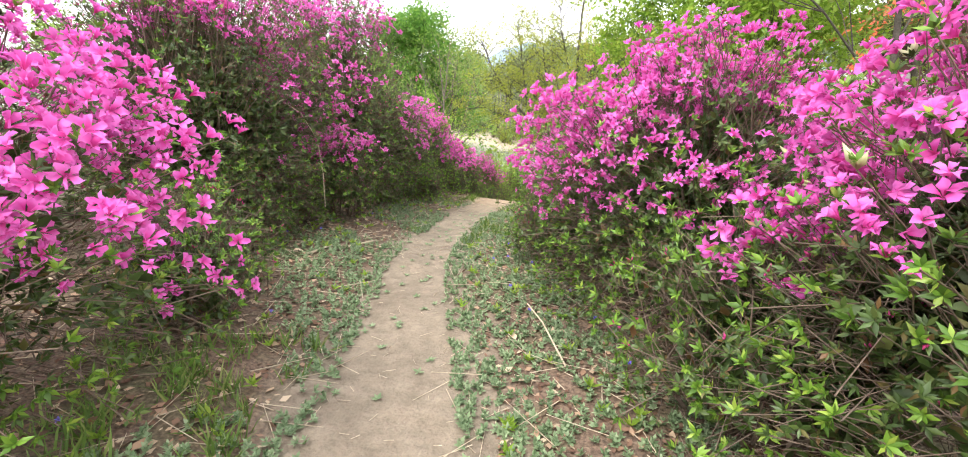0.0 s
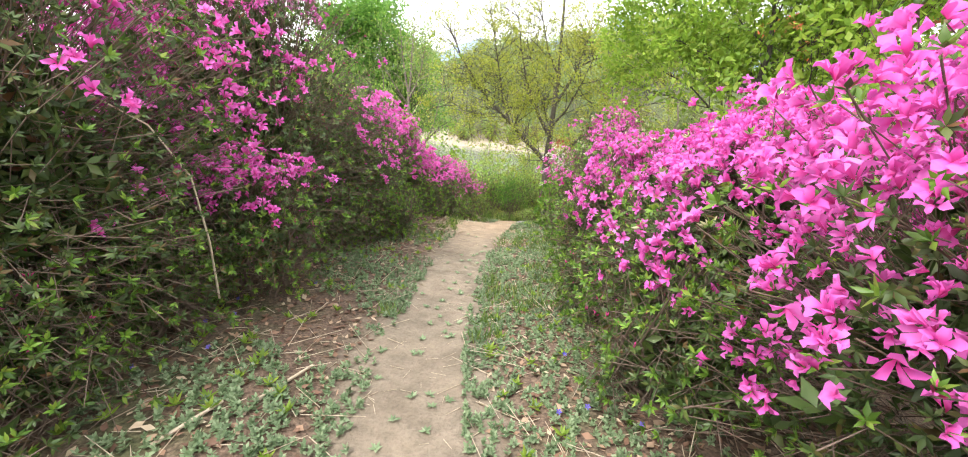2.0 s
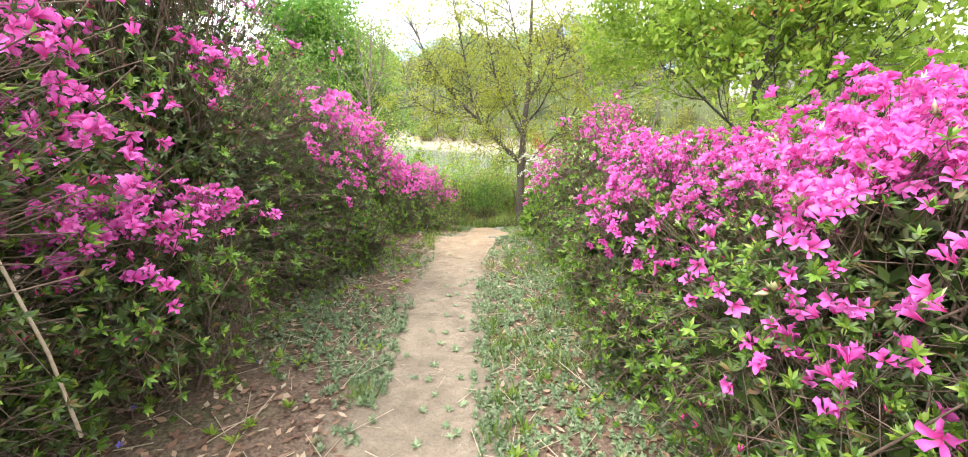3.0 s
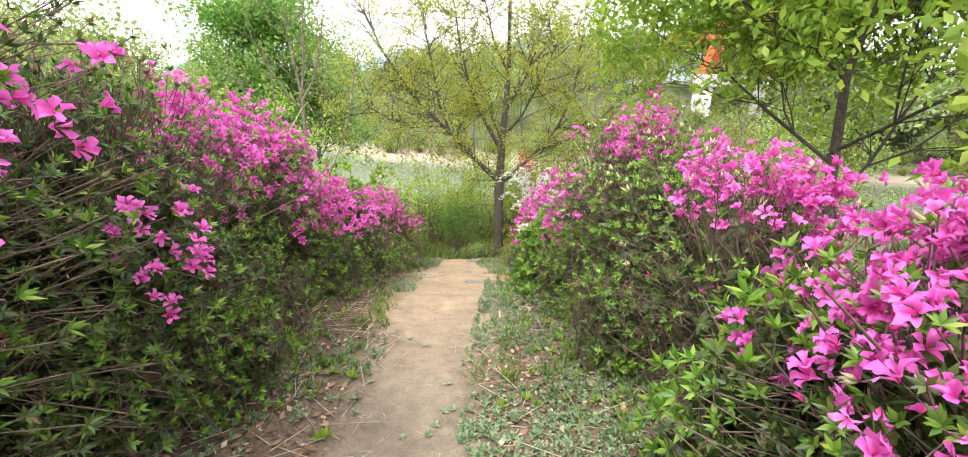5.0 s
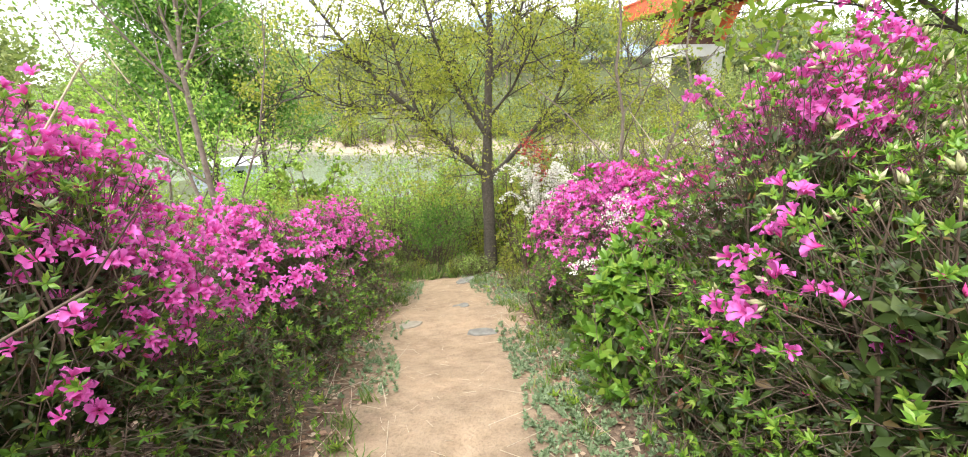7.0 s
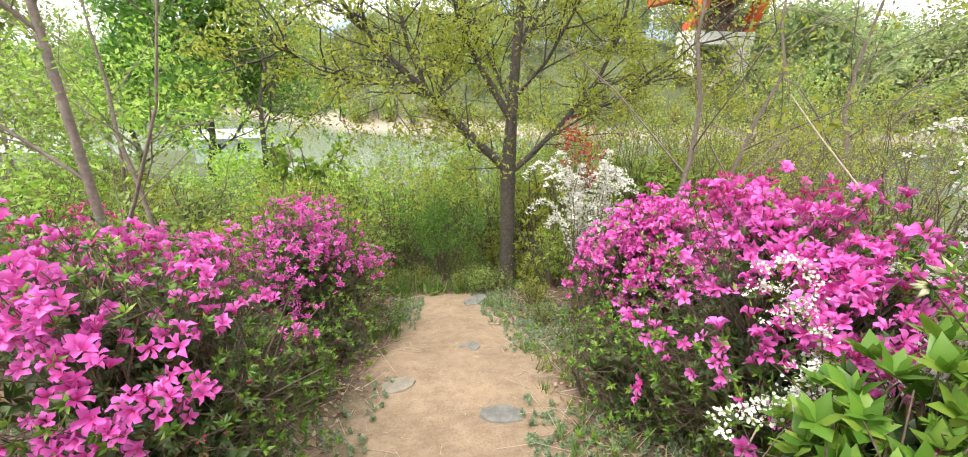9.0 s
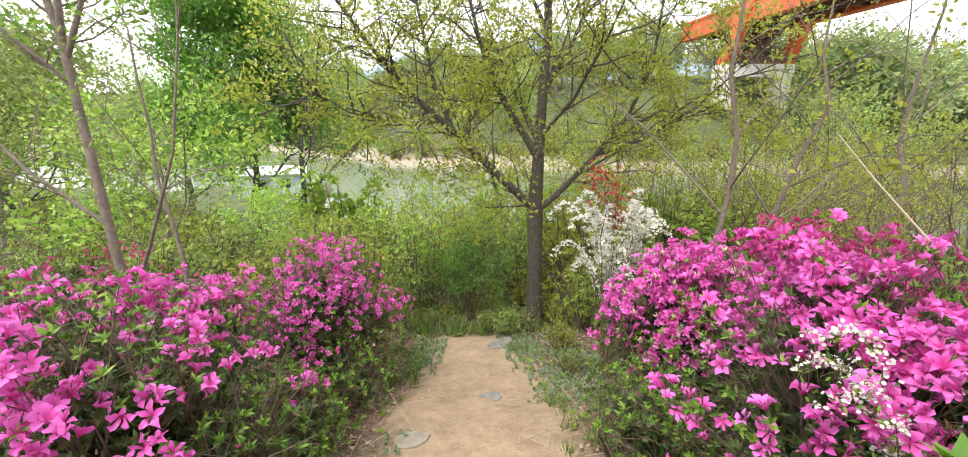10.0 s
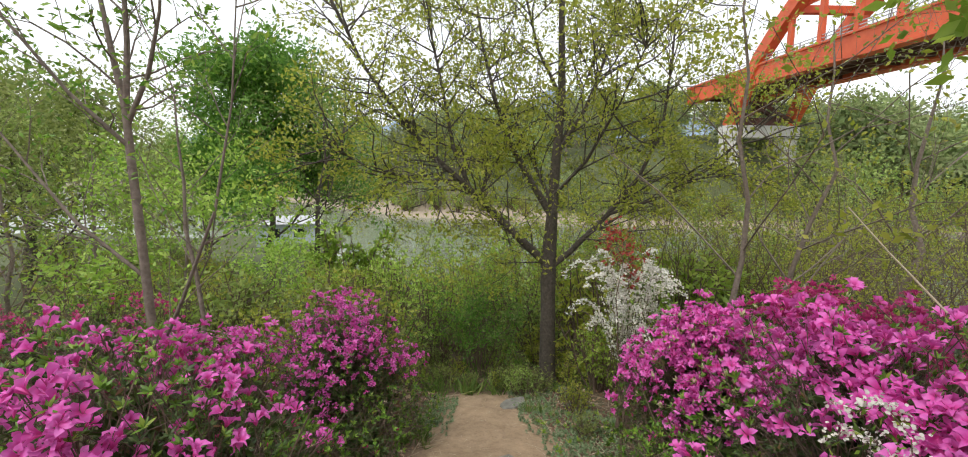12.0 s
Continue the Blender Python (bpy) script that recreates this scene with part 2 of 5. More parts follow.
RED = foliage("red_leaf", [(0.0, (0.30, 0.035, 0.03)), (1.0, (0.48, 0.09, 0.07))], 0.5, 0.4)
HERB = foliage("mugwort_leaf", [(0.0, (0.12, 0.19, 0.09)), (0.6, (0.22, 0.31, 0.16)), (1.0, (0.33, 0.41, 0.25))], 0.7, 0.25)
GRASS = foliage("grass_blade", [(0.0, (0.09, 0.17, 0.03)), (0.7, (0.18, 0.29, 0.06)), (1.0, (0.32, 0.34, 0.12))], 0.6, 0.3)
LITTER = foliage("fallen_leaf", [(0.0, (0.11, 0.06, 0.04)), (0.45, (0.26, 0.15, 0.10)), (0.75, (0.40, 0.27, 0.18)), (1.0, (0.58, 0.47, 0.34))], 0.8, 0.1)
VIOLET = foliage("violet_petal", [(0.0, (0.10, 0.08, 0.45)), (1.0, (0.2, 0.16, 0.6))], 0.5, 0.2)
STONE = plain("grey_stone", [(0.3, (0.15, 0.145, 0.13)), (0.7, (0.27, 0.26, 0.235))], 14, 0.9, 0.6, 0.01)
PALESTONE = plain("pale_stone", [(0.3, (0.23, 0.20, 0.155)), (0.7, (0.34, 0.30, 0.24))], 14, 0.9, 0.4, 0.01)
ORANGE = plain("orange_paint", [(0.3, (0.62, 0.095, 0.03)), (0.7, (0.74, 0.14, 0.05))], 0.8, 0.5, 0.05, 0.01)
# darkened orange for parts under the deck: their shade is in the colour
UNDERSIDE = plain("shaded_orange_steel", [(0.3, (0.08, 0.03, 0.02)), (0.7, (0.16, 0.06, 0.04))], 0.8, 0.6, 0.1, 0.01)
CONCRETE = plain("pale_concrete", [(0.3, (0.6, 0.59, 0.56)), (0.7, (0.76, 0.75, 0.72))], 0.7, 0.85, 0.1, 0.02)
STEEL = plain("galvanised_rail", [(0.3, (0.4, 0.41, 0.42)), (0.7, (0.55, 0.56, 0.57))], 3, 0.5, 0.1, 0.01, 0.6)
TIN = plain("weathered_tin", [(0.3, (0.42, 0.43, 0.45)), (0.7, (0.62, 0.63, 0.65))], 2.5, 0.5, 0.2, 0.01, 0.2)
SHEDWALL = plain("shed_board", [(0.3, (0.4, 0.46, 0.55)), (0.7, (0.52, 0.58, 0.66))], 3, 0.7, 0.2, 0.01)
DARKGLASS, _n, _l, _b = material("dark_glass", 0.08)
_b.inputs["Base Color"].default_value = (0.02, 0.025, 0.03, 1)
# the haze of distance is put into this blue base colour
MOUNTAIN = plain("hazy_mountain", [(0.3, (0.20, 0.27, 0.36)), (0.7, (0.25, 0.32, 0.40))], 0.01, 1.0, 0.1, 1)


def water_material():
    m, n, l, b = material("river_water", 0.12)
    b.inputs["Base Color"].default_value = (0.20, 0.24, 0.17, 1)
    b.inputs["Specular IOR Level"].default_value = 0.4
    f = noise_of(n, l, 1.3, 4)
    bump(n, l, b, f, 0.25, 0.05)
    return m


WATER = water_material()

# ---- ground: the path, its banks, the river bed and the far slopes in one sheet ----
PY = [-40, -4, 0, 3, 5.5, 8.7, 9.9, 11, 12.3, 13, 15, 15.4, 17, 22, 30, 34, 36, 60]
PZ = [0.2, -0.48, -0.56, -0.63, -0.73, -1.03, -1.13, -1.48, -1.78, -1.98, -2.38, -2.5, -2.85, -4.1, -5.9, -6.4, -7.4, -8.0]
SX, SY = [-300, -60, -20, -11.6, 10, 37, 60, 300], [230, 140, 97, 86, 78, 72.7, 70, 40]
TY = [-6, 0.8, 2.3, 3.6, 4.4, 5.4, 7, 7.7, 8.4, 9.7, 10.8, 11.6, 12.5, 13.6, 15]
TX = [2.6, 1.3, 0.78, 0.42, 0.21, 0.09, 0.05, 0.06, 0.08, 0.22, 0.32, 0.3, 0.44, 0.48, 0.5]
TW = [0.5, 0.5, 0.47, 0.4, 0.37, 0.35, 0.36, 0.4, 0.43, 0.51, 0.63, 0.72, 0.74, 0.62, 0.48]


def step(a, b, v):
    t = np.clip((v - a) / (b - a), 0, 1)
    return t * t * (3 - 2 * t)


def trail_mask(x, y):
    d = np.abs(x - np.interp(y, TY, TX)) / np.interp(y, TY, TW)
    q = np.stack([x, y, 0 * x], -1)
    d = d + 0.2 * wav(q, 1.7, 5) + 0.2 * wav(q, 5.0, 6)
    return (1 - step(0.35, 1.75, d)) * (1 - step(14.9, 15.3, y)), d


def ground_z(x, y):
    x, y = np.asarray(x, float), np.asarray(y, float)
    wide = step(-9, -14, x)
    z = np.interp(np.where(y > 24, 24 + (y - 24) / (1 + 2.4 * wide), y), PY, PZ)
    t, d = trail_mask(x, y)
    near = 1 - step(16, 20, y)
    z = z + near * (0.09 * step(0.9, 2.6, d) - 0.02)
    p = np.stack([x, y, 0 * x], -1)
    z = z + near * (0.018 * wav(p, 2.2) + 0.008 * wav(p, 7.0, 1)) + (1 - near) * 0.25 * wav(p, 0.35, 2) * step(18, 26, y)
    s = y - np.interp(x, SX, SY)
    far = np.interp(s, [-40, -8, 0, 1.5, 7, 12, 40, 80, 200, 900, 3000], [-8, -7.6, -6.62, -5.9, -5.2, -3.5, 4, 14, 24, 34, 40])
    far = far + step(5, 40, s) * (2.2 * wav(p, 0.03, 3) + 0.4 * wav(p, 0.3, 4))
    far = far + 8.4 * np.exp(-((x - 50) / 20) ** 2) * step(0.5, 13, s) * (1 - step(30, 60, s))
    return np.where(y > np.where(wide > 0, 66, 45), far, z)


def axis(lo, hi, fine, dense_lo, dense_hi, grow=1.16):
    a = list(np.arange(dense_lo, dense_hi, fine))
    s, v = fine, dense_hi
    while v < hi:
        a.append(v)
        s *= grow
        v += s
    s, v = fine, dense_lo
    while v > lo:
        s *= grow
        v -= s
        a.insert(0, v)
    return np.array(a)


gx = axis(-1600, 1600, 0.07, -2.2, 3.2, 1.13)
gy = np.concatenate([axis(-60, 16, 0.08, -1, 16, 1.2), np.arange(16.3, 130, 0.7), axis(130, 3000, 1.2, 130, 131, 1.15)])
gy = np.unique(gy)
X, Y = np.meshgrid(gx, gy)
Z = ground_z(X, Y)
nx, ny = len(gx), len(gy)
idx = np.arange(nx * ny).reshape(ny, nx)
GF = np.stack([idx[:-1, :-1], idx[:-1, 1:], idx[1:, 1:], idx[1:, :-1]], -1).reshape(-1, 4)
shore = Y - np.interp(X, SX, SY)
ground = build("ground", np.stack([X, Y, Z], -1), GF, SOIL, attrs={
    "trail": trail_mask(X, Y)[0].ravel(),
    "clay": step(7, 11, Y).ravel(),
    "wild": np.clip(0.6 * step(16.5, 20, Y) + step(3.5, 7, np.abs(X - 0.5)), 0, 1).ravel(),
    "sand": ((1 - step(18, 30, X) * step(1.5, 3.5, shore)) * step(-3, 0, shore) * (1 - step(6, 9, shore + 1.5 * wav(np.stack([X, Y, 0 * X], -1), 0.2)))).ravel(),
}, smooth=True)
tagged(ground, "trodden earth path between leaf litter and low herbs", "ground", kind="structure")
wv = np.array([[-1200, 30, -6.6], [1200, 30, -6.6], [1200, 600, -6.6], [-1200, 600, -6.6]])
tagged(build("water", wv, [[0, 1, 2, 3]], WATER), "calm grey-green river between wooded banks", "river", kind="structure")


# ---- plant pieces ----
LEAF_V = [(0, 0, 0), (-0.28, 0.03, 0.42), (0.28, 0.03, 0.42), (0, -0.05, 0.5), (0, 0.1, 1.0)]
LEAF_F = [(0, 3, 1), (0, 2, 3), (1, 3, 4), (3, 2, 4)]
ROD_V = [(1, 0, 0), (-0.5, 0.87, 0), (-0.5, -0.87, 0), (0.6, 0, 1), (-0.3, 0.5, 1), (-0.3, -0.5, 1)]
ROD_F = [(0, 1, 4), (0, 4, 3), (1, 2, 5), (1, 5, 4), (2, 0, 3), (2, 3, 5)]
BLADE_V = [(-0.04, 0, 0), (0.04, 0, 0), (-0.03, 0.08, 0.5), (0.03, 0.08, 0.5), (0, 0.3, 0.95)]
BLADE_F = [(0, 1, 3), (0, 3, 2), (2, 3, 4)]
BUD_V = [(0, 0, 0), (0.16, 0, 0.45), (-0.08, 0.14, 0.45), (-0.08, -0.14, 0.45), (0, 0, 1)]
BUD_F = [(0, 2, 1), (0, 3, 2), (0, 1, 3), (1, 2, 4), (2, 3, 4), (3, 1, 4)]


def flower_template():
    """Five broad overlapping petals of an open funnel with a folded midrib and recurved tips; z is the way it faces."""
    v, f, r = [(0, 0, 0)], [], [0.0]
    for k in range(5):
        a = k * 2 * math.pi / 5
        b = len(v)
        lift = 0.07 * (k % 2)
        for rad, off, h in ((0.28, -0.5, 0.42), (0.28, 0.5, 0.42), (0.66, -0.52, 0.84), (0.66, 0.0, 0.66), (0.66, 0.52, 0.78), (0.98, -0.24, 0.9), (0.98, 0.24, 0.84), (1.2, 0.03, 0.66)):
            v.append((rad * math.cos(a + off), rad * math.sin(a + off), h + lift * rad))
            r.append(rad)
        f += [(0, b, b + 1), (b, b + 2, b + 3), (b, b + 3, b + 1), (b + 1, b + 3, b + 4), (b + 2, b + 5, b + 3), (b + 5, b + 7, b + 3), (b + 7, b + 6, b + 3), (b + 6, b + 4, b + 3)]
    return np.array(v), np.array(f), np.array(r)


FLOWER_V, FLOWER_F, FLOWER_R = flower_template()
STAR_V = [(0, 0, 0)] + [(math.cos(a) * 1.0, math.sin(a), 0.25) for a in np.arange(6) * 1.0472]
STAR_F = [(0, i + 1, (i + 1) % 6 + 1) for i in range(6)]


def whorls(pos, ax, rng, count, length, tilt=(0.5, 1.2), wide=1.0):
    """Leaf rosettes: count leaves round each axis."""
    n = len(pos)
    fr = frames_of(ax, rng)
    P = np.repeat(pos, count, 0)
    R = np.repeat(fr, count, 0)
    a = np.tile(np.arange(count) * 2 * np.pi / count, n) + rng.uniform(-0.4, 0.4, n * count)
    t = rng.uniform(*tilt, n * count)
    local = np.stack([np.cos(a) * np.sin(t), np.sin(a) * np.sin(t), np.cos(t)], -1)
    z = np.einsum("nij,nj->ni", R, local)
    out = unit(np.einsum("nij,nj->ni", R, np.stack([np.cos(a), np.sin(a), 0 * a], -1)))
    y = unit(out - z * (out * z).sum(-1, keepdims=True))
    x = np.cross(y, z)
    L = rng.uniform(0.7, 1.2, n * count) * length
    return scatter(LEAF_V, LEAF_F, P, np.stack([x, y, z], -1), np.stack([L * wide, L, L], -1))


def azalea(x, y, rx, ry, h, seed, bloom=0.5, low=0.3, density=230, label="", flower=0.03, petals=None, leaf=0.037, leafiness=1.0, stems=12, fresh=0.0, buds=0, wide=0.64, top=0.46):
    """A rounded azalea bush: stems, twigs, leaf rosettes and open flowers towards the light."""
    rng = np.random.default_rng(seed)
    z0 = float(ground_z(x, y))
    bush = new("azalea_bush")
    bush.location = (x, y, z0)
    tagged(bush, label or "azalea bush with magenta flowers and small green leaves", "bush", "azaleas along the path")
    area = 2 * math.pi * (rx * ry * 0.5 + (rx + ry) * 0.5 * h * 0.6)
    n = int(area * density)
    # tips grow in sprays of about eight, so that the outline is broken
    m = max(12, n // 8)
    sd, sr, own = unit(rng.normal(size=(m, 3))), rng.uniform(0.84, 1.15, m), rng.integers(0, m, n)
    d = unit(sd[own] + rng.normal(size=(n, 3)) * 0.11 / max(0.35, 0.5 * (rx + ry)))
    d[:, 2] = np.where(d[:, 2] < -0.75, -d[:, 2], d[:, 2])
    side = 1 if x > 0.3 else -1
    away = (d[:, 0] * side > 0.35) & (rng.uniform(size=n) < 0.55) | (d[:, 1] > 0.6) & (rng.uniform(size=n) < 0.5)
    d, own = d[~away], own[~away]
    n = len(d)
    lump = (1 + 0.14 * wav(d, 1.6, seed) + 0.08 * wav(d, 4.0, seed + 1)) * sr[own]
    deep = 1 - 0.4 * rng.uniform(0, 1, n) ** 1.8
    core = rng.uniform(size=n) < 0.2
    deep = np.where(core, rng.uniform(0.4, 0.75, n), deep)
    mid = 0.42 * h
    tip = d * np.stack([np.full(n, rx), np.full(n, ry), np.where(d[:, 2] > 0, h - mid, mid * 1.12)], -1) * (lump * deep)[:, None]
    flat = np.maximum(np.sqrt(d[:, 0] ** 2 + d[:, 1] ** 2), 0.3)
    tip[:, :2] *= np.where(d[:, 2] < 0, flat ** -0.6, 1)[:, None]
    tip[:, 2] = np.maximum(tip[:, 2] + mid, 0.05 + 0.1 * rng.uniform(size=n))
    ax = unit(d + np.array([0, 0, 0.55]) + 0.4 * rng.normal(size=(n, 3)))
    u = tip[:, 2] / h
    field = 0.5 + 0.5 * wav(tip + (x, y, 0), 2.6, seed * 0.1) + 0.25 * wav(tip + (x, y, 0), 6.0, 2)
    want = bloom + 0.08 + top * step(low, low + 0.45, u) - 0.45 * (1 - step(low - 0.2, low + 0.1, u))
    blooming = (field * 0.42 + 0.45 * rng.uniform(0, 1, m)[own] + rng.uniform(0, 0.25, n) < want) & (deep > 0.74)
    # flowers in twos and threes
    k = 4
    fp, fa = np.repeat(tip[blooming], k, 0), np.repeat(ax[blooming], k, 0)
    keep = rng.uniform(size=len(fp)) < 0.85
    fp, fa = fp[keep], fa[keep]
    fa = unit(fa + 0.6 * rng.normal(size=fa.shape))
    fp = fp + fa * 0.035 + 0.034 * rng.normal(size=fp.shape)
    if len(fp):
        s = flower * rng.uniform(0.72, 1.15, len(fp))
        V, F = scatter(FLOWER_V, FLOWER_F, fp, frames_of(fa, rng), np.stack([s, s * rng.uniform(0.85, 1.1, len(s)), s * rng.uniform(0.7, 1.7, len(s))], -1))
        V = V + rng.normal(size=V.shape) * 0.0032
        tagged(build("blossom", V, F, petals or PETAL, bush, attrs={"rad": np.tile(FLOWER_R, len(fp))}), kind="stuff")
    # crimson buds and unfolding tips among the flowers
    late = ~blooming & (rng.uniform(size=n) < 0.16) & (u > 0.45) & (deep > 0.8)
    if late.any():
        bp = np.repeat(tip[late], 3, 0)
        ba = unit(np.repeat(ax[late], 3, 0) + 0.35 * rng.normal(size=(len(bp), 3)))
        V, F = scatter(BUD_V, BUD_F, bp + ba * 0.01, frames_of(ba, rng), rng.uniform(0.018, 0.036, len(bp)))
        tagged(build("bud_growth", V, F, PETAL_RED, bush, "closed crimson flower buds", attrs={"rad": np.full(len(V), 0.6)}), kind="stuff")
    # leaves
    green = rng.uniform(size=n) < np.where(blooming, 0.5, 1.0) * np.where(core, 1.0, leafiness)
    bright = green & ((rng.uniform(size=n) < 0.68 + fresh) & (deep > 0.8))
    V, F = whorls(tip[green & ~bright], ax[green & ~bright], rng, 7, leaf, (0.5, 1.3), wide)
    # large old leaves filling the inside, coloured dark for the shade there
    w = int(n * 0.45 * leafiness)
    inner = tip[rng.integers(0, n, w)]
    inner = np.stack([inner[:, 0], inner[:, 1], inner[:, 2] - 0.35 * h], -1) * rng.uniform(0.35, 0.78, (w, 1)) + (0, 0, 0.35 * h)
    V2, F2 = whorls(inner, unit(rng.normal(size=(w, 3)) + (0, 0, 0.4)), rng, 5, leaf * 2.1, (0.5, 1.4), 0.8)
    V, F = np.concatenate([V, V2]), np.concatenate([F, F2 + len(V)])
    tagged(build("old_shaded_foliage", V, F, LEAF_DARK, bush), kind="stuff")
    if bright.any():
        V, F = whorls(tip[bright] + ax[bright] * 0.02, ax[bright], rng, 8, leaf * 1.05, (0.3, 1.25), wide)
        tagged(build("young_foliage", V, F, LEAF if fresh < 0.12 else FRESH, bush), kind="stuff")
    # twigs
    L = rng.uniform(0.12, 0.34, n)
    inward = unit(np.array([0, 0, 0.25 * h]) - tip + 0.3 * rng.normal(size=(n, 3)))
    V, F = scatter(ROD_V, ROD_F, tip, frames_of(inward, rng), np.stack([np.full(n, 0.0026), np.full(n, 0.0026), L], -1))
    tagged(build("twig_work", V, F, TWIG, bush), kind="stuff")
    # main stems with forks
    for i in range(stems):
        a = rng.uniform(0, 6.28)
        e = np.array([math.cos(a) * rx * rng.uniform(0.35, 0.8), math.sin(a) * ry * rng.uniform(0.35, 0.8), h * rng.uniform(0.5, 0.85)])
        b = np.array([math.cos(a) * 0.16 * rng.uniform(0.3, 1.6), math.sin(a) * 0.16 * rng.uniform(0.3, 1.6), -0.03])
        m1 = b + (e - b) * 0.35 + rng.normal(size=3) * 0.05
        m2 = b + (e - b) * 0.7 + rng.normal(size=3) * 0.06
        r = rng.uniform(0.007, 0.014)
        segs = [(*b, *m1, r, r * 0.85), (*m1, *m2, r * 0.85, r * 0.6), (*m2, *e, r * 0.6, r * 0.3)]
        for q in range(5):
            s = (m1, m2)[q % 2] + rng.normal(size=3) * 0.02
            t = s + (e - b) * 0.35 + rng.normal(size=3) * (0.22 * rx, 0.22 * ry, 0.12)
            segs += [(*((m1, m2)[q % 2]), *s, r * 0.5, r * 0.5), (*s, *t, r * 0.5, r * 0.2)]
        V, F = frusta(segs, 5)
        build("stem", V, F, TWIG, bush)
    if buds:
        pick = rng.choice(np.where((u > 0.55) & (deep > 0.85))[0], min(buds, int(((u > 0.55) & (deep > 0.85)).sum())), replace=False)
        bp = np.repeat(tip[pick], 4, 0)
        ba = unit(np.repeat(ax[pick], 4, 0) + 0.3 * rng.normal(size=(len(bp), 3)))
        s = rng.uniform(0.04, 0.075, len(bp))
        V, F = scatter(BUD_V, BUD_F, bp, frames_of(ba, rng), s)
        tagged(build("bud_growth", V, F, BUD, bush, "pale cream unopened buds"), kind="stuff")
    return bush


def grow(rng, p, d, length, r, level, segs, tips, spread=0.6, up=0.12, forks=3, taper=0.62):
    """A limb that bends, forks and ends in twigs."""
    steps = 3 if level else 2
    q, dd = np.array(p, float), unit(np.array(d, float))
    for i in range(steps):
        dd = unit(dd + rng.normal(size=3) * 0.14 + (0, 0, up))
        nq = q + dd * length / steps
        r2 = r * (1 - 0.45 / steps)
        segs.append((*q, *nq, r, r2))
        if level == 0:
            tips.append((nq, dd))
        elif i or level > 1:
            for k in range(forks if i == steps - 1 else max(1, forks - 1)):
                s = unit(rng.normal(size=3))
                s = unit(s - dd * (s @ dd))
                grow(rng, nq, unit(dd + s * spread * rng.uniform(0.7, 1.4)), length * taper * rng.uniform(0.75, 1.2), r2 * 0.6, level - 1, segs, tips, spread, up, forks, taper)
        q, r = nq, r2
    tips.append((q, dd))


def leafed(tips, rng, per, length, around, wide=0.9):
    """Single leaves round twig ends."""
    P = np.array([t[0] for t in tips])
    D = np.array([t[1] for t in tips])
    P = np.repeat(P, per, 0) + rng.normal(size=(len(P) * per, 3)) * around
    A = unit(np.repeat(D, per, 0) * 0.4 + rng.normal(size=P.shape) + (0, 0, -0.1))
    s = length * rng.uniform(0.6, 1.25, len(P))
    return scatter(LEAF_V, LEAF_F, P, frames_of(A, rng), np.stack([s * wide, s, s], -1))


def tree(name, x, y, h, seed, trunk_r, label, levels=3, leaf=0.09, per=5, around=0.12, leafmat=None, barkmat=None, clear=0.35, spread=0.75, limbs=9, lean=(0, 0), reach=0.42, z=None, category="tree", group="", forks=2):
    """A tree: bent tapered trunk, limbs in a mesh, crown of single leaves with gaps."""
    rng = np.random.default_rng(seed)
    t = new(name)
    t.location = (x, y, float(ground_z(x, y)) if z is None else z)
    tagged(t, label, category, group)
    n = 8
    pts = [np.array([lean[0] * (i / n) ** 1.3 + rng.normal() * 0.012 * h * (i > 0), lean[1] * (i / n) ** 1.3 + rng.normal() * 0.012 * h * (i > 0), h * 0.92 * i / n - 0.08 * (i == 0)]) for i in range(n + 1)]
    rad = [trunk_r * (1.25 if i == 0 else 1) * (1 - 0.85 * i / n) for i in range(n + 1)]
    V, F = tube(pts, rad, 8)
    build("trunk", V, F, barkmat or BARK, t, smooth=True)
    segs, tips = [], []
    for k in range(limbs):
        f = clear + (0.97 - clear) * (k + rng.uniform(0, 0.7)) / limbs
        i = min(int(f * n), n - 1)
        p = pts[i] + (pts[i + 1] - pts[i]) * (f * n - i)
        a = k * 2.4 + rng.uniform(-0.5, 0.5)
        el = spread * (1.1 - 0.5 * f)
        d = np.array([math.cos(a) * el, math.sin(a) * el, 0.55])
        grow(rng, p, d, h * reach * (1.15 - 0.75 * f) * rng.uniform(0.8, 1.15), trunk_r * 0.38 * (1.1 - f), levels - 1, segs, tips, 0.7, 0.06, forks)
    V, F = frusta(segs, 4)
    tagged(build("branch_work", V, F, barkmat or BARK, t), kind="stuff")
    V, F = leafed(tips, rng, per, leaf, around)
    tagged(build("crown", V, F, leafmat or TREELEAF, t), kind="stuff")
    return t


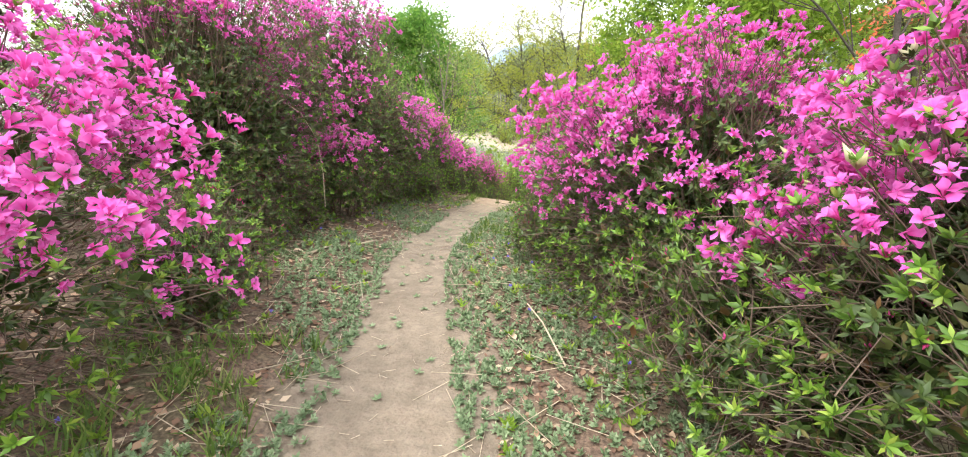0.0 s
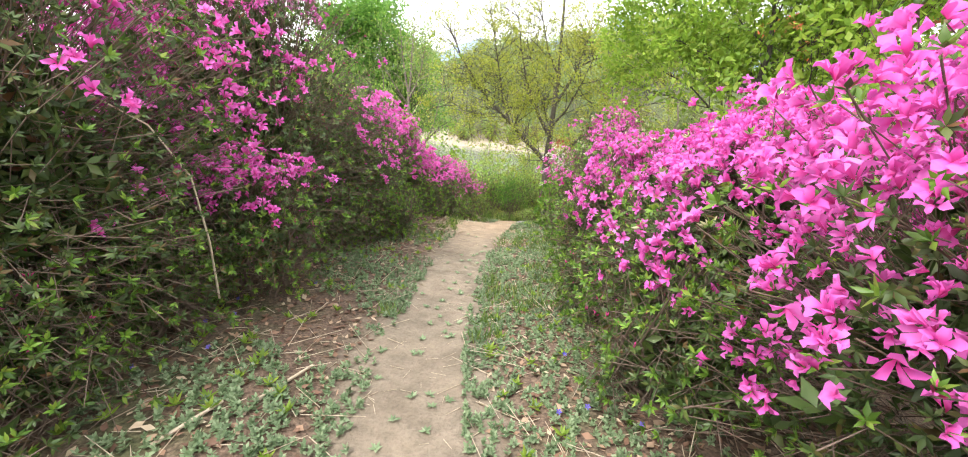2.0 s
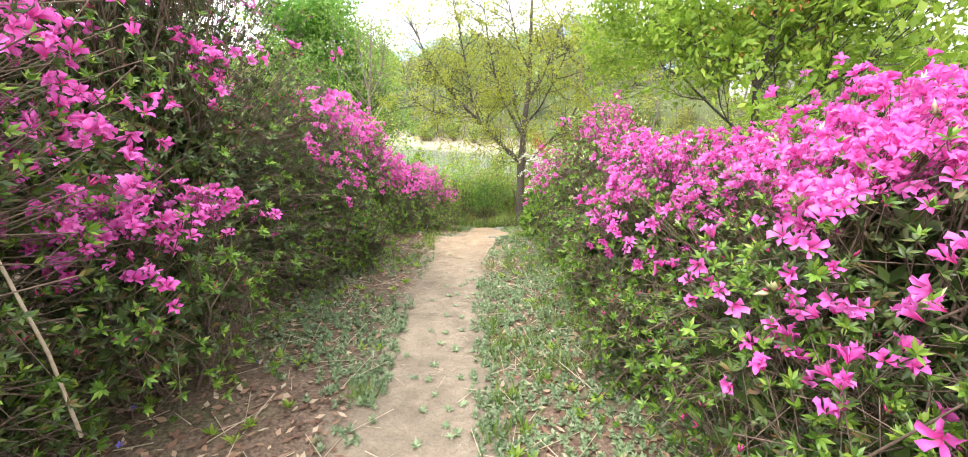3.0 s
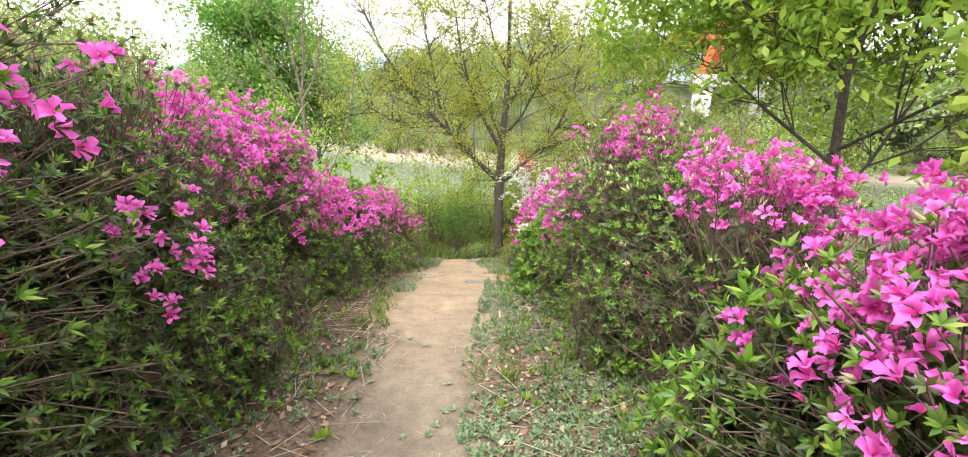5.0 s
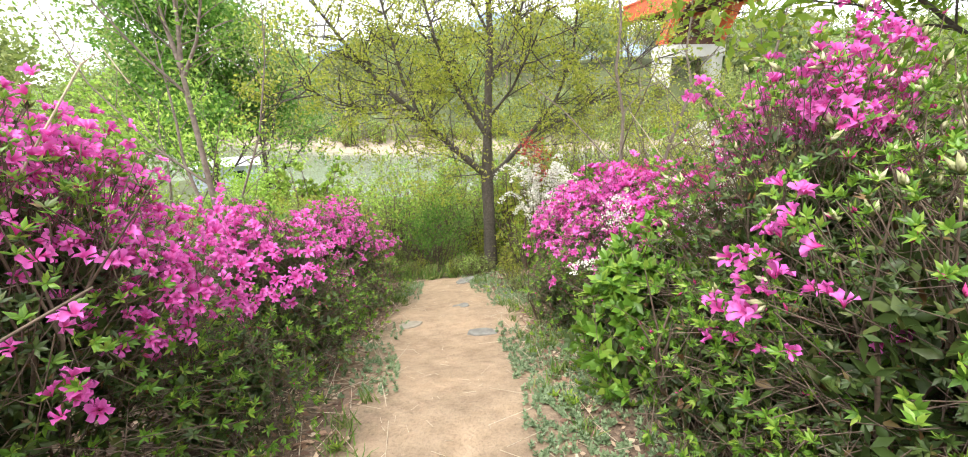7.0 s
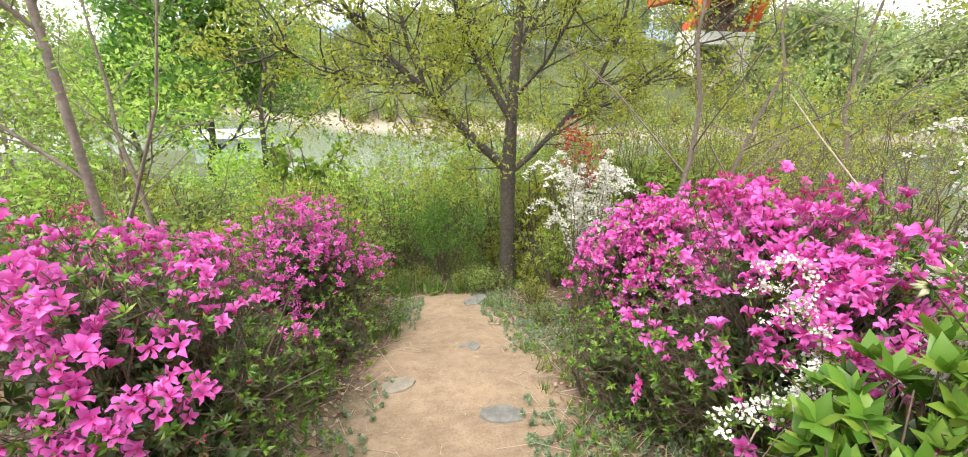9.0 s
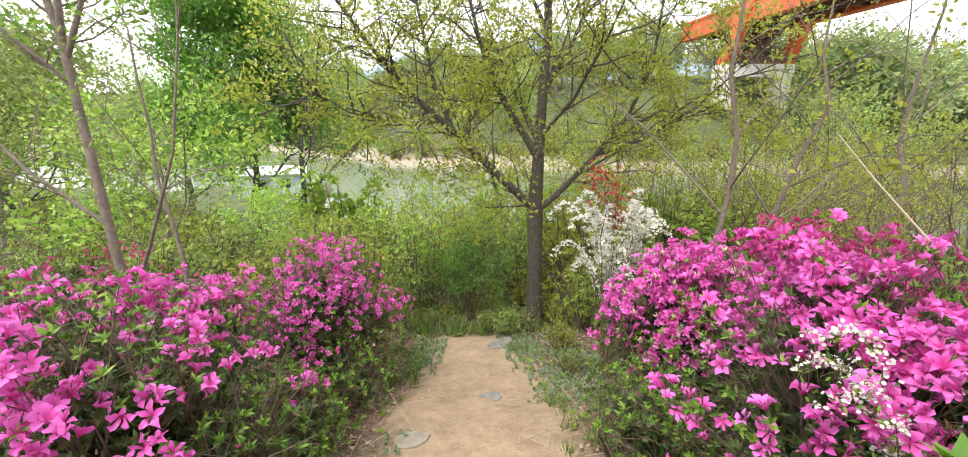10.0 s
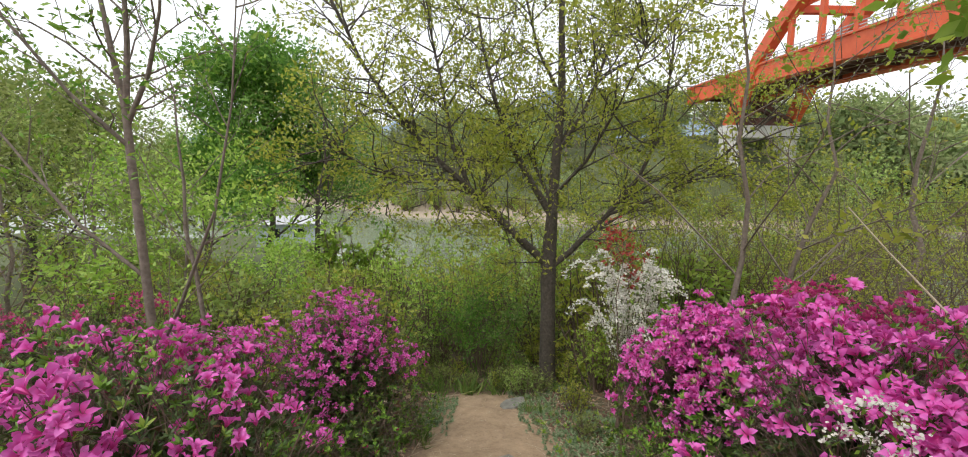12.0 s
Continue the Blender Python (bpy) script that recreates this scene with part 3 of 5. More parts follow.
def shrub(name, x, y, w, h, seed, label, mat, n=900, leaf=0.06, z=None, category="shrub", group="", upright=0.5):
    """A loose wild shrub: many thin stems from the ground with leaves along them."""
    rng = np.random.default_rng(seed)
    t = new(name)
    t.location = (x, y, float(ground_z(x, y)) if z is None else z)
    tagged(t, label, category, group)
    segs, tips = [], []
    for k in range(22):
        a = rng.uniform(0, 6.28)
        f = rng.uniform(0.2, 1)
        e = np.array([math.cos(a) * w * 0.5 * f, math.sin(a) * w * 0.5 * f, h * rng.uniform(0.55, 1.0) * (1 - 0.35 * f * (1 - upright))])
        b = np.array([math.cos(a) * w * 0.1 * f, math.sin(a) * w * 0.1 * f, -0.05])
        m = b * 0.5 + e * 0.5 + rng.normal(size=3) * 0.08 * w * 0.5
        segs += [(*b, *m, 0.012 * h, 0.008 * h), (*m, *e, 0.008 * h, 0.003 * h)]
        for q in range(7):
            s = m + (e - m) * rng.uniform(-0.5, 0.9)
            g = s + unit(rng.normal(size=3) + (0, 0, 0.6)) * w * rng.uniform(0.08, 0.22)
            segs.append((*s, *g, 0.004 * h, 0.002 * h))
            tips += [(s * 0.5 + g * 0.5, unit(g - s)), (g, unit(g - s))]
        tips.append((e, unit(e - m)))
    V, F = frusta(segs, 4)
    tagged(build("stem_work", V, F, TWIG, t), kind="stuff")
    P, D = np.array([q[0] for q in tips]), np.array([q[1] for q in tips])
    V, F = whorls(P, D, rng, max(3, n // len(tips)), leaf, (0.3, 1.3), 0.9)
    tagged(build("foliage", V, F, mat, t), kind="stuff")
    return t


def spirea(x, y, z, w, h, seed, sprays=40, petal=0.0095):
    """A bridal-wreath bush: arching rods set with small white flower heads."""
    rng = np.random.default_rng(seed)
    t = new("spirea_bush")
    t.location = (x, y, float(ground_z(x, y)))
    tagged(t, "spirea bush with arching sprays of tiny white flowers", "bush", "white spireas")
    segs, heads, tips = [], [], []
    top = z - t.location[2]
    for k in range(sprays):
        a = rng.uniform(0, 6.28)
        p = np.array([0.08 * math.cos(a), 0.08 * math.sin(a), 0])
        reach, hi = w * rng.uniform(0.3, 1), top * rng.uniform(0.6, 1.0)
        last = p
        for i in range(1, 9):
            f = i / 8
            q = np.array([math.cos(a) * reach * f ** 1.3, math.sin(a) * reach * f ** 1.3, hi * math.sin(f * 2.0) / math.sin(min(2.0, 1.57))]) + rng.normal(size=3) * 0.012
            segs.append((*last, *q, 0.006 * (1.1 - f), 0.006 * (1.02 - f)))
            if f > 0.45:
                for j in range(4):
                    c = last + (q - last) * (j + rng.uniform(0, 0.6)) / 4 + (0, 0, 0.012)
                    heads.append(c + rng.normal(size=3) * 0.01)
                    if j % 2:
                        tips.append((c - (0, 0, 0.03), unit(rng.normal(size=3))))
            else:
                tips.append((q, unit(q - last)))
            last = q
    V, F = frusta(segs, 4)
    tagged(build("stem_work", V, F, TWIG, t), kind="stuff")
    H = np.array(heads)
    H = np.repeat(H, 11, 0) + rng.normal(size=(len(H) * 11, 3)) * (0.02, 0.02, 0.008)
    fa = unit(rng.normal(size=H.shape) + (0, 0, 0.9))
    V, F = scatter(STAR_V, STAR_F, H, frames_of(fa, rng), petal * rng.uniform(0.8, 1.2, len(H)))
    tagged(build("blossom", V, F, WHITE, t), kind="stuff")
    V, F = leafed(tips, rng, 4, 0.032, 0.03, 0.7)
    tagged(build("foliage", V, F, LEAF, t), kind="stuff")
    return t


# ---- the azaleas on both sides of the path ----
FULL = "azalea bush covered in large magenta flowers beside the path"
SPARSE = "tall dark azalea bush with scattered magenta flowers"
LOWGREEN = "low leafy azalea with bright fresh green leaves"
azalea(-1.0, 1.7, 1.0, 0.95, 1.75, 11, 0.1, 0.15, 380, FULL)
azalea(-1.0, 3.15, 0.5, 0.55, 0.7, 33, -0.35, 0.6, 320, LOWGREEN, fresh=0.0)
azalea(-2.05, 4.4, 1.2, 1.4, 2.5, 12, 0.03, 0.2, 400, SPARSE, top=0.28, fresh=-0.3, stems=26)
azalea(-1.95, 6.45, 1.15, 1.4, 2.75, 13, 0.08, 0.2, 400, SPARSE, top=0.24, fresh=-0.25, stems=26)
azalea(-1.62, 8.0, 0.92, 1.05, 1.75, 14, 0.06, 0.08, 400, SPARSE, top=0.18, fresh=-0.15, stems=20)
azalea(-1.25, 5.6, 0.5, 0.7, 0.95, 34, -0.2, 0.5, 320, LOWGREEN)
azalea(-1.48, 9.55, 0.82, 0.8, 1.62, 15, 0.02, 0.2, 420, "loose azalea bush with fresh green leaves and few flowers", fresh=0.12)
azalea(-1.06, 11.15, 0.7, 0.62, 1.26, 16, 0.05, 0.46, 400, FULL, flower=0.035, leafiness=1.0)
azalea(-1.55, 12.4, 0.75, 0.65, 1.25, 17, 0.02, 0.45, 280, "green azalea bush with a few pink flowers", flower=0.03)
azalea(-0.98, 13.45, 0.76, 0.72, 1.26, 18, -0.06, 0.3, 400, "azalea bush with small deep pink flowers", flower=0.027)
azalea(-3.1, 11.4, 0.95, 0.8, 1.45, 19, -0.05, 0.5, 180, "low azalea bush with crimson buds and bare twigs", flower=0.022, petals=PETAL_RED, leafiness=0.6)
azalea(-3.3, 13.2, 1.0, 0.9, 1.3, 20, -0.05, 0.5, 170, "low azalea bush with crimson buds and bare twigs", flower=0.022, petals=PETAL_RED, leafiness=0.6)
azalea(3.05, 2.2, 1.08, 1.15, 1.9, 21, 0.12, 0.4, 380, "azalea bush with leafy green skirt and pink flowers on top", fresh=0.05, buds=30)
azalea(2.35, 2.6, 0.6, 0.7, 0.9, 35, -0.3, 0.5, 320, LOWGREEN)
azalea(2.4, 3.95, 1.08, 1.05, 1.92, 22, 0.06, 0.14, 400, FULL, flower=0.028)
azalea(2.0, 5.35, 0.95, 0.85, 1.52, 23, 0.08, 0.3, 380, "azalea bush with pink flowers and thin old leaves", buds=25)
azalea(1.9, 6.55, 0.86, 0.62, 1.4, 24, 0.04, 0.16, 380, FULL, buds=15)
azalea(1.98, 7.75, 0.84, 0.72, 1.38, 40, -0.16, 0.5, 240, "thin azalea bush with bare lower twigs and pink flowers", buds=20, leafiness=0.4, stems=30)
azalea(2.0, 8.75, 0.85, 0.7, 1.45, 25, 0.09, 0.1, 420, top=0.2, label="leafy azalea bush with scattered pink flowers and pale buds", buds=45, fresh=0.12)
azalea(2.08, 9.6, 0.85, 0.8, 1.7, 26, 0.1, 0.08, 460, top=0.16, label="leafy azalea bush with pink flowers and pale buds", buds=90, fresh=0.12, flower=0.031)
azalea(2.02, 10.95, 0.8, 0.7, 1.42, 27, 0.04, 0.34, 400, FULL, flower=0.035, leafiness=1.0)
azalea(1.98, 12.2, 0.62, 0.65, 1.3, 28, 0.06, 0.25, 380, FULL, flower=0.031, buds=110)
azalea(3.05, 12.3, 0.75, 0.7, 1.45, 29, 0.1, 0.4, 220, "azalea bush with crimson-pink flowers behind the pink ones", petals=PETAL_RED, flower=0.03, buds=25)
for bx, by, bw, bh, sd in ((-1.2, 7.3, 0.45, 0.72, 101), (-1.1, 8.7, 0.42, 0.7, 102), (-1.0, 10.0, 0.4, 0.62, 103), (-0.85, 12.2, 0.35, 0.5, 104), (1.4, 8.3, 0.36, 0.6, 107), (1.5, 11.7, 0.4, 0.6, 108), (1.45, 9.4, 0.4, 0.8, 109), (-0.55, 2.75, 0.35, 0.55, 110), (-0.75, 13.0, 0.4, 0.55, 111), (-1.35, 4.0, 0.45, 0.75, 113), (-1.45, 4.8, 0.4, 0.8, 114), (1.5, 4.7, 0.4, 0.7, 115), (1.3, 5.8, 0.4, 0.6, 116), (-0.95, 7.9, 0.35, 0.6, 117)):
    azalea(bx, by, bw, bw * 1.2, bh, sd, -0.35, 0.6, 360, LOWGREEN, stems=6, fresh=0.12 if by > 7.5 else 0.0)
azalea(1.52, 6.95, 0.42, 0.36, 1.0, 112, -0.3, 0.7, 260, "leggy azalea shoots with bright yellow-green leaves", fresh=0.25, leaf=0.06, stems=9)
azalea(1.42, 9.98, 0.44, 0.38, 0.95, 39, -0.4, 0.6, 300, "low azalea with large bright green leaves beside the path", fresh=0.25, leaf=0.08, wide=1.0)
for bx, by, bh, sd in ((4.4, 4.6, 1.8, 30), (3.9, 7.4, 1.7, 31), (-3.7, 3.0, 2.0, 32), (-3.8, 5.6, 2.1, 36), (-3.5, 7.8, 1.8, 37), (-3.3, 9.6, 1.5, 38)):
    azalea(bx, by, 1.0, 1.25, bh, sd, -0.1, 0.5, 150, SPARSE, stems=6)

# ---- white spireas ----
spirea(1.6, 10.36, -0.06, 0.6, 1.3, 41, 17, 0.0062)
spirea(1.85, 13.5, -0.12, 0.72, 1.5, 42, 36)
spirea(2.35, 10.55, 0.46, 0.5, 2.0, 43, 14, 0.0065)


# ---- the spreading tree beyond the end of the path ----
def spreading_tree():
    rng = np.random.default_rng(77)
    bx, by = 1.47, 15.55
    t = new("spreading_tree")
    bz = float(ground_z(bx, by))
    t.location = (bx, by, bz)
    tagged(t, "spreading tree with dark ascending limbs and thin spring leaves", "tree")

    def rel(pts):
        return [np.array(p) - (bx, by, bz) for p in pts]

    trunk = rel([(1.47, 15.55, bz - 0.1), (1.47, 15.55, bz + 0.15), (1.45, 15.55, -1.4), (1.43, 15.55, -0.69), (1.46, 15.55, 0.02), (1.5, 15.6, 0.9), (1.55, 15.6, 1.66), (1.52, 15.65, 2.7), (1.5, 15.65, 3.8), (1.6, 15.7, 5.0)])
    rad = [0.18, 0.125, 0.106, 0.112, 0.08, 0.065, 0.055, 0.042, 0.03, 0.012]
    V, F = tube(trunk, rad, 12)
    build("trunk", V, F, BARK, t, smooth=True)
    limbs = [
        ([(1.43, 15.55, -0.69), (1.0, 15.5, -0.3), (0.56, 15.45, 0.12), (0.14, 15.4, 0.52), (-0.3, 15.35, 0.9), (-0.7, 15.3, 1.4), (-1.1, 15.2, 1.95), (-1.45, 15.1, 2.7)], 0.065),
        ([(0.14, 15.4, 0.52), (-0.35, 15.2, 0.5), (-0.95, 15.0, 0.62), (-1.5, 14.8, 0.95)], 0.022),
        ([(0.3, 15.42, 0.36), (0.05, 15.5, 0.95), (-0.1, 15.6, 1.7), (-0.3, 15.7, 2.6), (-0.5, 15.8, 3.4)], 0.035),
        ([(1.46, 15.55, 0.02), (1.1, 15.65, 0.6), (0.85, 15.75, 1.05), (0.65, 15.8, 1.6), (0.45, 15.9, 2.4), (0.3, 16.0, 3.3)], 0.055),
        ([(1.43, 15.55, -0.75), (1.75, 15.6, -0.5), (2.3, 15.65, 0.05), (2.75, 15.7, 0.6), (3.05, 15.7, 1.3), (3.15, 15.75, 2.2), (3.2, 15.8, 3.2)], 0.05),
        ([(2.3, 15.65, 0.05), (2.9, 15.4, 0.3), (3.5, 15.2, 0.75), (4.0, 15.0, 1.3)], 0.025),
        ([(1.5, 15.6, 0.9), (1.85, 15.5, 1.5), (2.1, 15.45, 2.2), (2.3, 15.4, 3.2)], 0.035),
        ([(1.55, 15.6, 1.66), (1.2, 15.6, 2.3), (0.95, 15.6, 3.2), (0.8, 15.6, 4.0)], 0.028),
        ([(1.46, 15.55, 0.3), (1.8, 15.1, 0.8), (2.1, 14.8, 1.5), (2.4, 14.5, 2.4)], 0.03),
        ([(1.46, 15.55, 0.2), (1.2, 16.1, 0.9), (0.9, 16.7, 1.8), (0.6, 17.2, 2.8)], 0.03),
        ([(1.5, 15.6, 0.9), (1.9, 16.2, 1.6), (2.3, 16.8, 2.5)], 0.028),
    ]
    tips, fine = [], []
    for pts, r in limbs:
        P = rel(pts)
        n = len(P) - 1
        V, F = tube(P, [r * (1 - 0.8 * i / n) for i in range(n + 1)], 7)
        build("limb", V, F, BARK, t, smooth=True)
        for i in range(1, n + 1):
            for k in range(9 if i > 1 else 3):
                d = unit(P[i] - P[i - 1])
                s = unit(rng.normal(size=3) * (1, 1, 0.6))
                start = P[i - 1] + (P[i] - P[i - 1]) * rng.uniform(0.3, 1)
                grow(rng, start, unit(d * 0.55 + s * 0.8), rng.uniform(0.45, 0.9), 0.012, 2 if k < 4 else 1, fine, tips, 0.75, 0.03, 2, 0.62)
    V, F = frusta(fine, 4)
    tagged(build("branch_work", V, F, BARK, t), kind="stuff")
    V, F = leafed(tips, rng, 5, 0.06, 0.055)
    tagged(build("crown", V, F, TREELEAF, t), kind="stuff")


spreading_tree()

# ---- slender trees near the path's end ----
def forked_tree(x, y, label, trunk, rads, limbs, seed, bark, leaves, per, leaf):
    """A young tree with a placed trunk and forking limbs, twigs and sparse leaves."""
    rng = np.random.default_rng(seed)
    t = new("slender_tree")
    base = np.array([x, y, float(ground_z(x, y))])
    t.location = base
    tagged(t, label, "tree")
    V, F = tube([np.array(p) - base for p in trunk], rads, 9)
    build("trunk", V, F, bark, t, smooth=True)
    segs, tips = [], []
    for pts, r in limbs:
        P = [np.array(p) - base for p in pts]
        n = len(P) - 1
        V, F = tube(P, [r * (1 - 0.75 * i / n) for i in range(n + 1)], 7)
        build("limb", V, F, bark, t, smooth=True)
        for i in range(1, n + 1):
            for k in range(3):
                s = unit(rng.normal(size=3) * (1, 1, 0.5))
                p = P[i - 1] + (P[i] - P[i - 1]) * rng.uniform(0.2, 1)
                grow(rng, p, unit(unit(P[i] - P[i - 1]) * 0.7 + s * 0.7), rng.uniform(0.25, 0.5), r * 0.32, 1, segs, tips, 0.6, 0.05, 2, 0.6)
    V, F = frusta(segs, 4)
    tagged(build("branch_work", V, F, bark, t), kind="stuff")
    V, F = leafed(tips, rng, per, leaf, 0.035, 0.7)
    tagged(build("crown", V, F, leaves, t), kind="stuff")


forked_tree(-1.72, 12.15, "slender young tree with grey-brown forking trunk and few fresh leaves",
            [(-1.7, 12.15, -1.85), (-1.72, 12.15, -1.0), (-1.75, 12.15, -0.19), (-1.77, 12.15, 0.23), (-1.79, 12.15, 0.63), (-1.8, 12.15, 0.95)],
            [0.036, 0.028, 0.026, 0.025, 0.023, 0.02],
            [([(-1.8, 12.15, 0.93), (-1.86, 12.16, 1.25), (-1.95, 12.2, 1.7), (-2.0, 12.2, 2.3)], 0.022),
             ([(-1.8, 12.15, 0.9), (-1.74, 12.12, 1.3), (-1.72, 12.1, 1.8), (-1.66, 12.1, 2.4)], 0.02),
             ([(-1.79, 12.15, 0.85), (-1.62, 12.1, 1.12), (-1.5, 12.05, 1.45), (-1.42, 12.0, 1.9)], 0.017),
             ([(-1.79, 12.15, 0.7), (-1.98, 12.0, 0.98), (-2.2, 11.9, 1.35), (-2.35, 11.85, 1.8)], 0.014),
             ([(-1.72, 12.15, -0.6), (-1.45, 12.0, -0.2), (-1.2, 11.95, 0.35), (-1.05, 11.9, 0.95), (-1.0, 11.9, 1.5)], 0.013),
             ([(-1.75, 12.15, -0.1), (-2.1, 12.1, 0.25), (-2.5, 12.1, 0.8), (-2.75, 12.1, 1.5)], 0.013)], 51, GREYBARK, FRESH, 3, 0.05)
tree("slender_tree", -2.9, 14.6, 4.6, 52, 0.035, "slender young tree with few fresh leaves", 2, 0.06, 4, 0.07, FRESH, GREYBARK, 0.3, 0.8, 8, (-0.4, 0.2), 0.42)
tree("slender_tree", 3.05, 13.6, 5.2, 53, 0.04, "slender many-branched tree with sparse young leaves", 3, 0.07, 3, 0.04, TREELEAF, GREYBARK, 0.2, 0.7, 9, (-0.25, 0), 0.36)
tree("slender_tree", 4.1, 14.4, 5.0, 54, 0.045, "slender many-branched tree with sparse young leaves", 3, 0.07, 3, 0.04, TREELEAF, GREYBARK, 0.2, 0.8, 9, (0.5, 0.1), 0.38)
tree("slender_tree", 7.6, 16.2, 6.0, 55, 0.07, "young tree with fresh green leaves on the slope", 3, 0.07, 4, 0.1, WILDLEAF, GREYBARK, 0.25, 0.8, 10, (0.1, 0.1), 0.38)
tree("leafy_tree", 4.1, 9.6, 4.8, 56, 0.07, "young maple with bright green leaves behind the azaleas", 4, 0.09, 6, 0.1, LUSH, BARK, 0.22, 0.9, 12, (-0.3, 0), 0.4, forks=3)
tree("leafy_tree", 4.6, 6.2, 4.6, 59, 0.06, "young tree with yellow-green leaves behind the azaleas", 3, 0.07, 6, 0.1, WILDLEAF, BARK, 0.35, 0.9, 10, (-0.2, 0), 0.42, forks=3)
tree("leafy_tree", -5.6, 12.5, 3.9, 57, 0.06, "young tree with pale green leaves beyond the bushes", 3, 0.085, 4, 0.1, WILDLEAF, GREYBARK, 0.2, 0.8, 10, (0.2, 0), 0.4)
tree("leafy_tree", -7.4, 18.5, 4.6, 58, 0.06, "young tree with pale green leaves on the slope", 3, 0.085, 9, 0.13, WILDLEAF, GREYBARK, 0.15, 0.85, 10, (0.2, 0), 0.4)

tree("leafy_tree", 6.9, 9.4, 5.4, 151, 0.08, "young tree with dense spring leaves beyond the hedge", 3, 0.09, 9, 0.12, WILDLEAF, BARK, 0.3, 0.9, 11, (-0.2, 0), 0.42, forks=3)
tree("leafy_tree", 7.4, 5.6, 5.4, 152, 0.08, "young tree with dense spring leaves beyond the hedge", 3, 0.09, 9, 0.12, WILDLEAF, BARK, 0.3, 0.9, 11, (-0.2, 0), 0.42, forks=3)
for lx, ly, lh, sd, mt in ((-4.4, 16.6, 3.4, 153, FRESHWILD), (-4.6, 20.5, 2.6, 154, FRESHWILD), (-7.6, 17.0, 5.4, 155, WILDLEAF), (-11.5, 23.5, 5.2, 156, FRESHWILD), (-10.5, 19.5, 5.0, 157, WILDLEAF), (5.6, 18.5, 3.0, 158, WILDLEAF), (8.2, 21.0, 2.6, 159, FRESHWILD), (10.8, 17.5, 3.4, 160, WILDLEAF), (3.6, 21.5, 3.8, 161, WILDLEAF)):
    tree("sapling", lx, ly, lh, sd, 0.045, "leafy sapling with fresh spring leaves on the slope", 3, 0.09, 8, 0.13, mt, GREYBARK, 0.15, 0.9, 9, (0.15, 0), 0.42, group="saplings on the slope")

# ---- larger trees on the near river bank ----
tree("bank_tree", -9.6, 31.5, 11.6, 61, 0.2, "tall lush green tree on the river bank", 4, 0.25, 3, 0.24, LUSHDEEP, BARK, 0.26, 0.8, 13, (0.3, 0), 0.33, forks=3)
tree("bank_tree", -6.6, 29.5, 10.0, 62, 0.17, "airy grey-green tree on the river bank", 4, 0.16, 2, 0.25, WILDLEAF, BARK, 0.3, 0.8, 11, (0.5, 0), 0.36)
tree("bank_tree", -17, 27, 8.2, 63, 0.2, "wide tree with pale spring leaves on the bank", 3, 0.3, 14, 0.4, WILDLEAF, BARK, 0.2, 0.85, 13, (0, 0), 0.4)
for lx, ly, lh, sd in ((-13.5, 21, 6.3, 66), (-23, 33, 9, 67), (-15.5, 36, 8, 68), (-28, 24, 8, 69), (-9.5, 14.5, 4.2, 70)):
    tree("bank_tree", lx, ly, lh, sd, 0.18, "wide tree with pale spring leaves on the bank", 3, 0.027 * lh, 13, 0.035 * lh, WILDLEAF, BARK, 0.15, 0.9, 13, (0.2, 0), 0.4)
tree("bank_tree", 12.5, 24, 5.4, 64, 0.13, "thin tree with sparse young leaves on the bank", 4, 0.13, 2, 0.2, WILDLEAF, BARK, 0.25, 0.8, 10, (0.2, 0), 0.36)
tree("bank_tree", 17.5, 27, 6.2, 65, 0.15, "thin tree with sparse young leaves on the bank", 4, 0.15, 2, 0.22, WILDLEAF, BARK, 0.2, 0.8, 10, (-0.4, 0), 0.36)

# ---- wild shrubs on the slope ----
shrub("round_shrub", -4.9, 28.5, 4.2, 4.6, 72, "rounded bright green shrub on the bank", LUSH, 5200, 0.24)
proto = [shrub("wild_shrub", -0.9 + 0.9 * i, 18.2 + 0.5 * i, 1.7, 1.5 + 0.2 * i, 80 + i, "wild shrub with pale green spring leaves on the slope", (WILDLEAF, TREELEAF, FRESHWILD)[i], 1300, 0.1, group="shrubs on the slope") for i in range(3)]
rs = random.Random(4)
made = 0
for i in range(520):
    yy = 15.6 + 17 * rs.random() ** 1.3
    xx = rs.uniform(-1, 1) * (3 + (yy - 13) * 0.95)
    s = rs.uniform(0.7, 1.25) * (1 + (yy - 15) * 0.035)
    if yy < 20.5 and -2.2 < xx < 2.6 and i % 2 or yy < 17.4 and -0.2 < xx < 2.2 or yy > 23 and -0.25 < xx / (yy - 9.4) < -0.08 or yy > 22 and -0.52 < xx / (yy - 9.4) < -0.33 and i % 3 or made > 170:
        continue
    made += 1
    zz = float(ground_z(xx, yy))
    copy_thing(proto[i % 3], pose(xx, yy, zz, 0, 0, rs.uniform(0, 360)) @ Matrix.Diagonal((s, s, s * rs.uniform(0.75, 1.05), 1)))
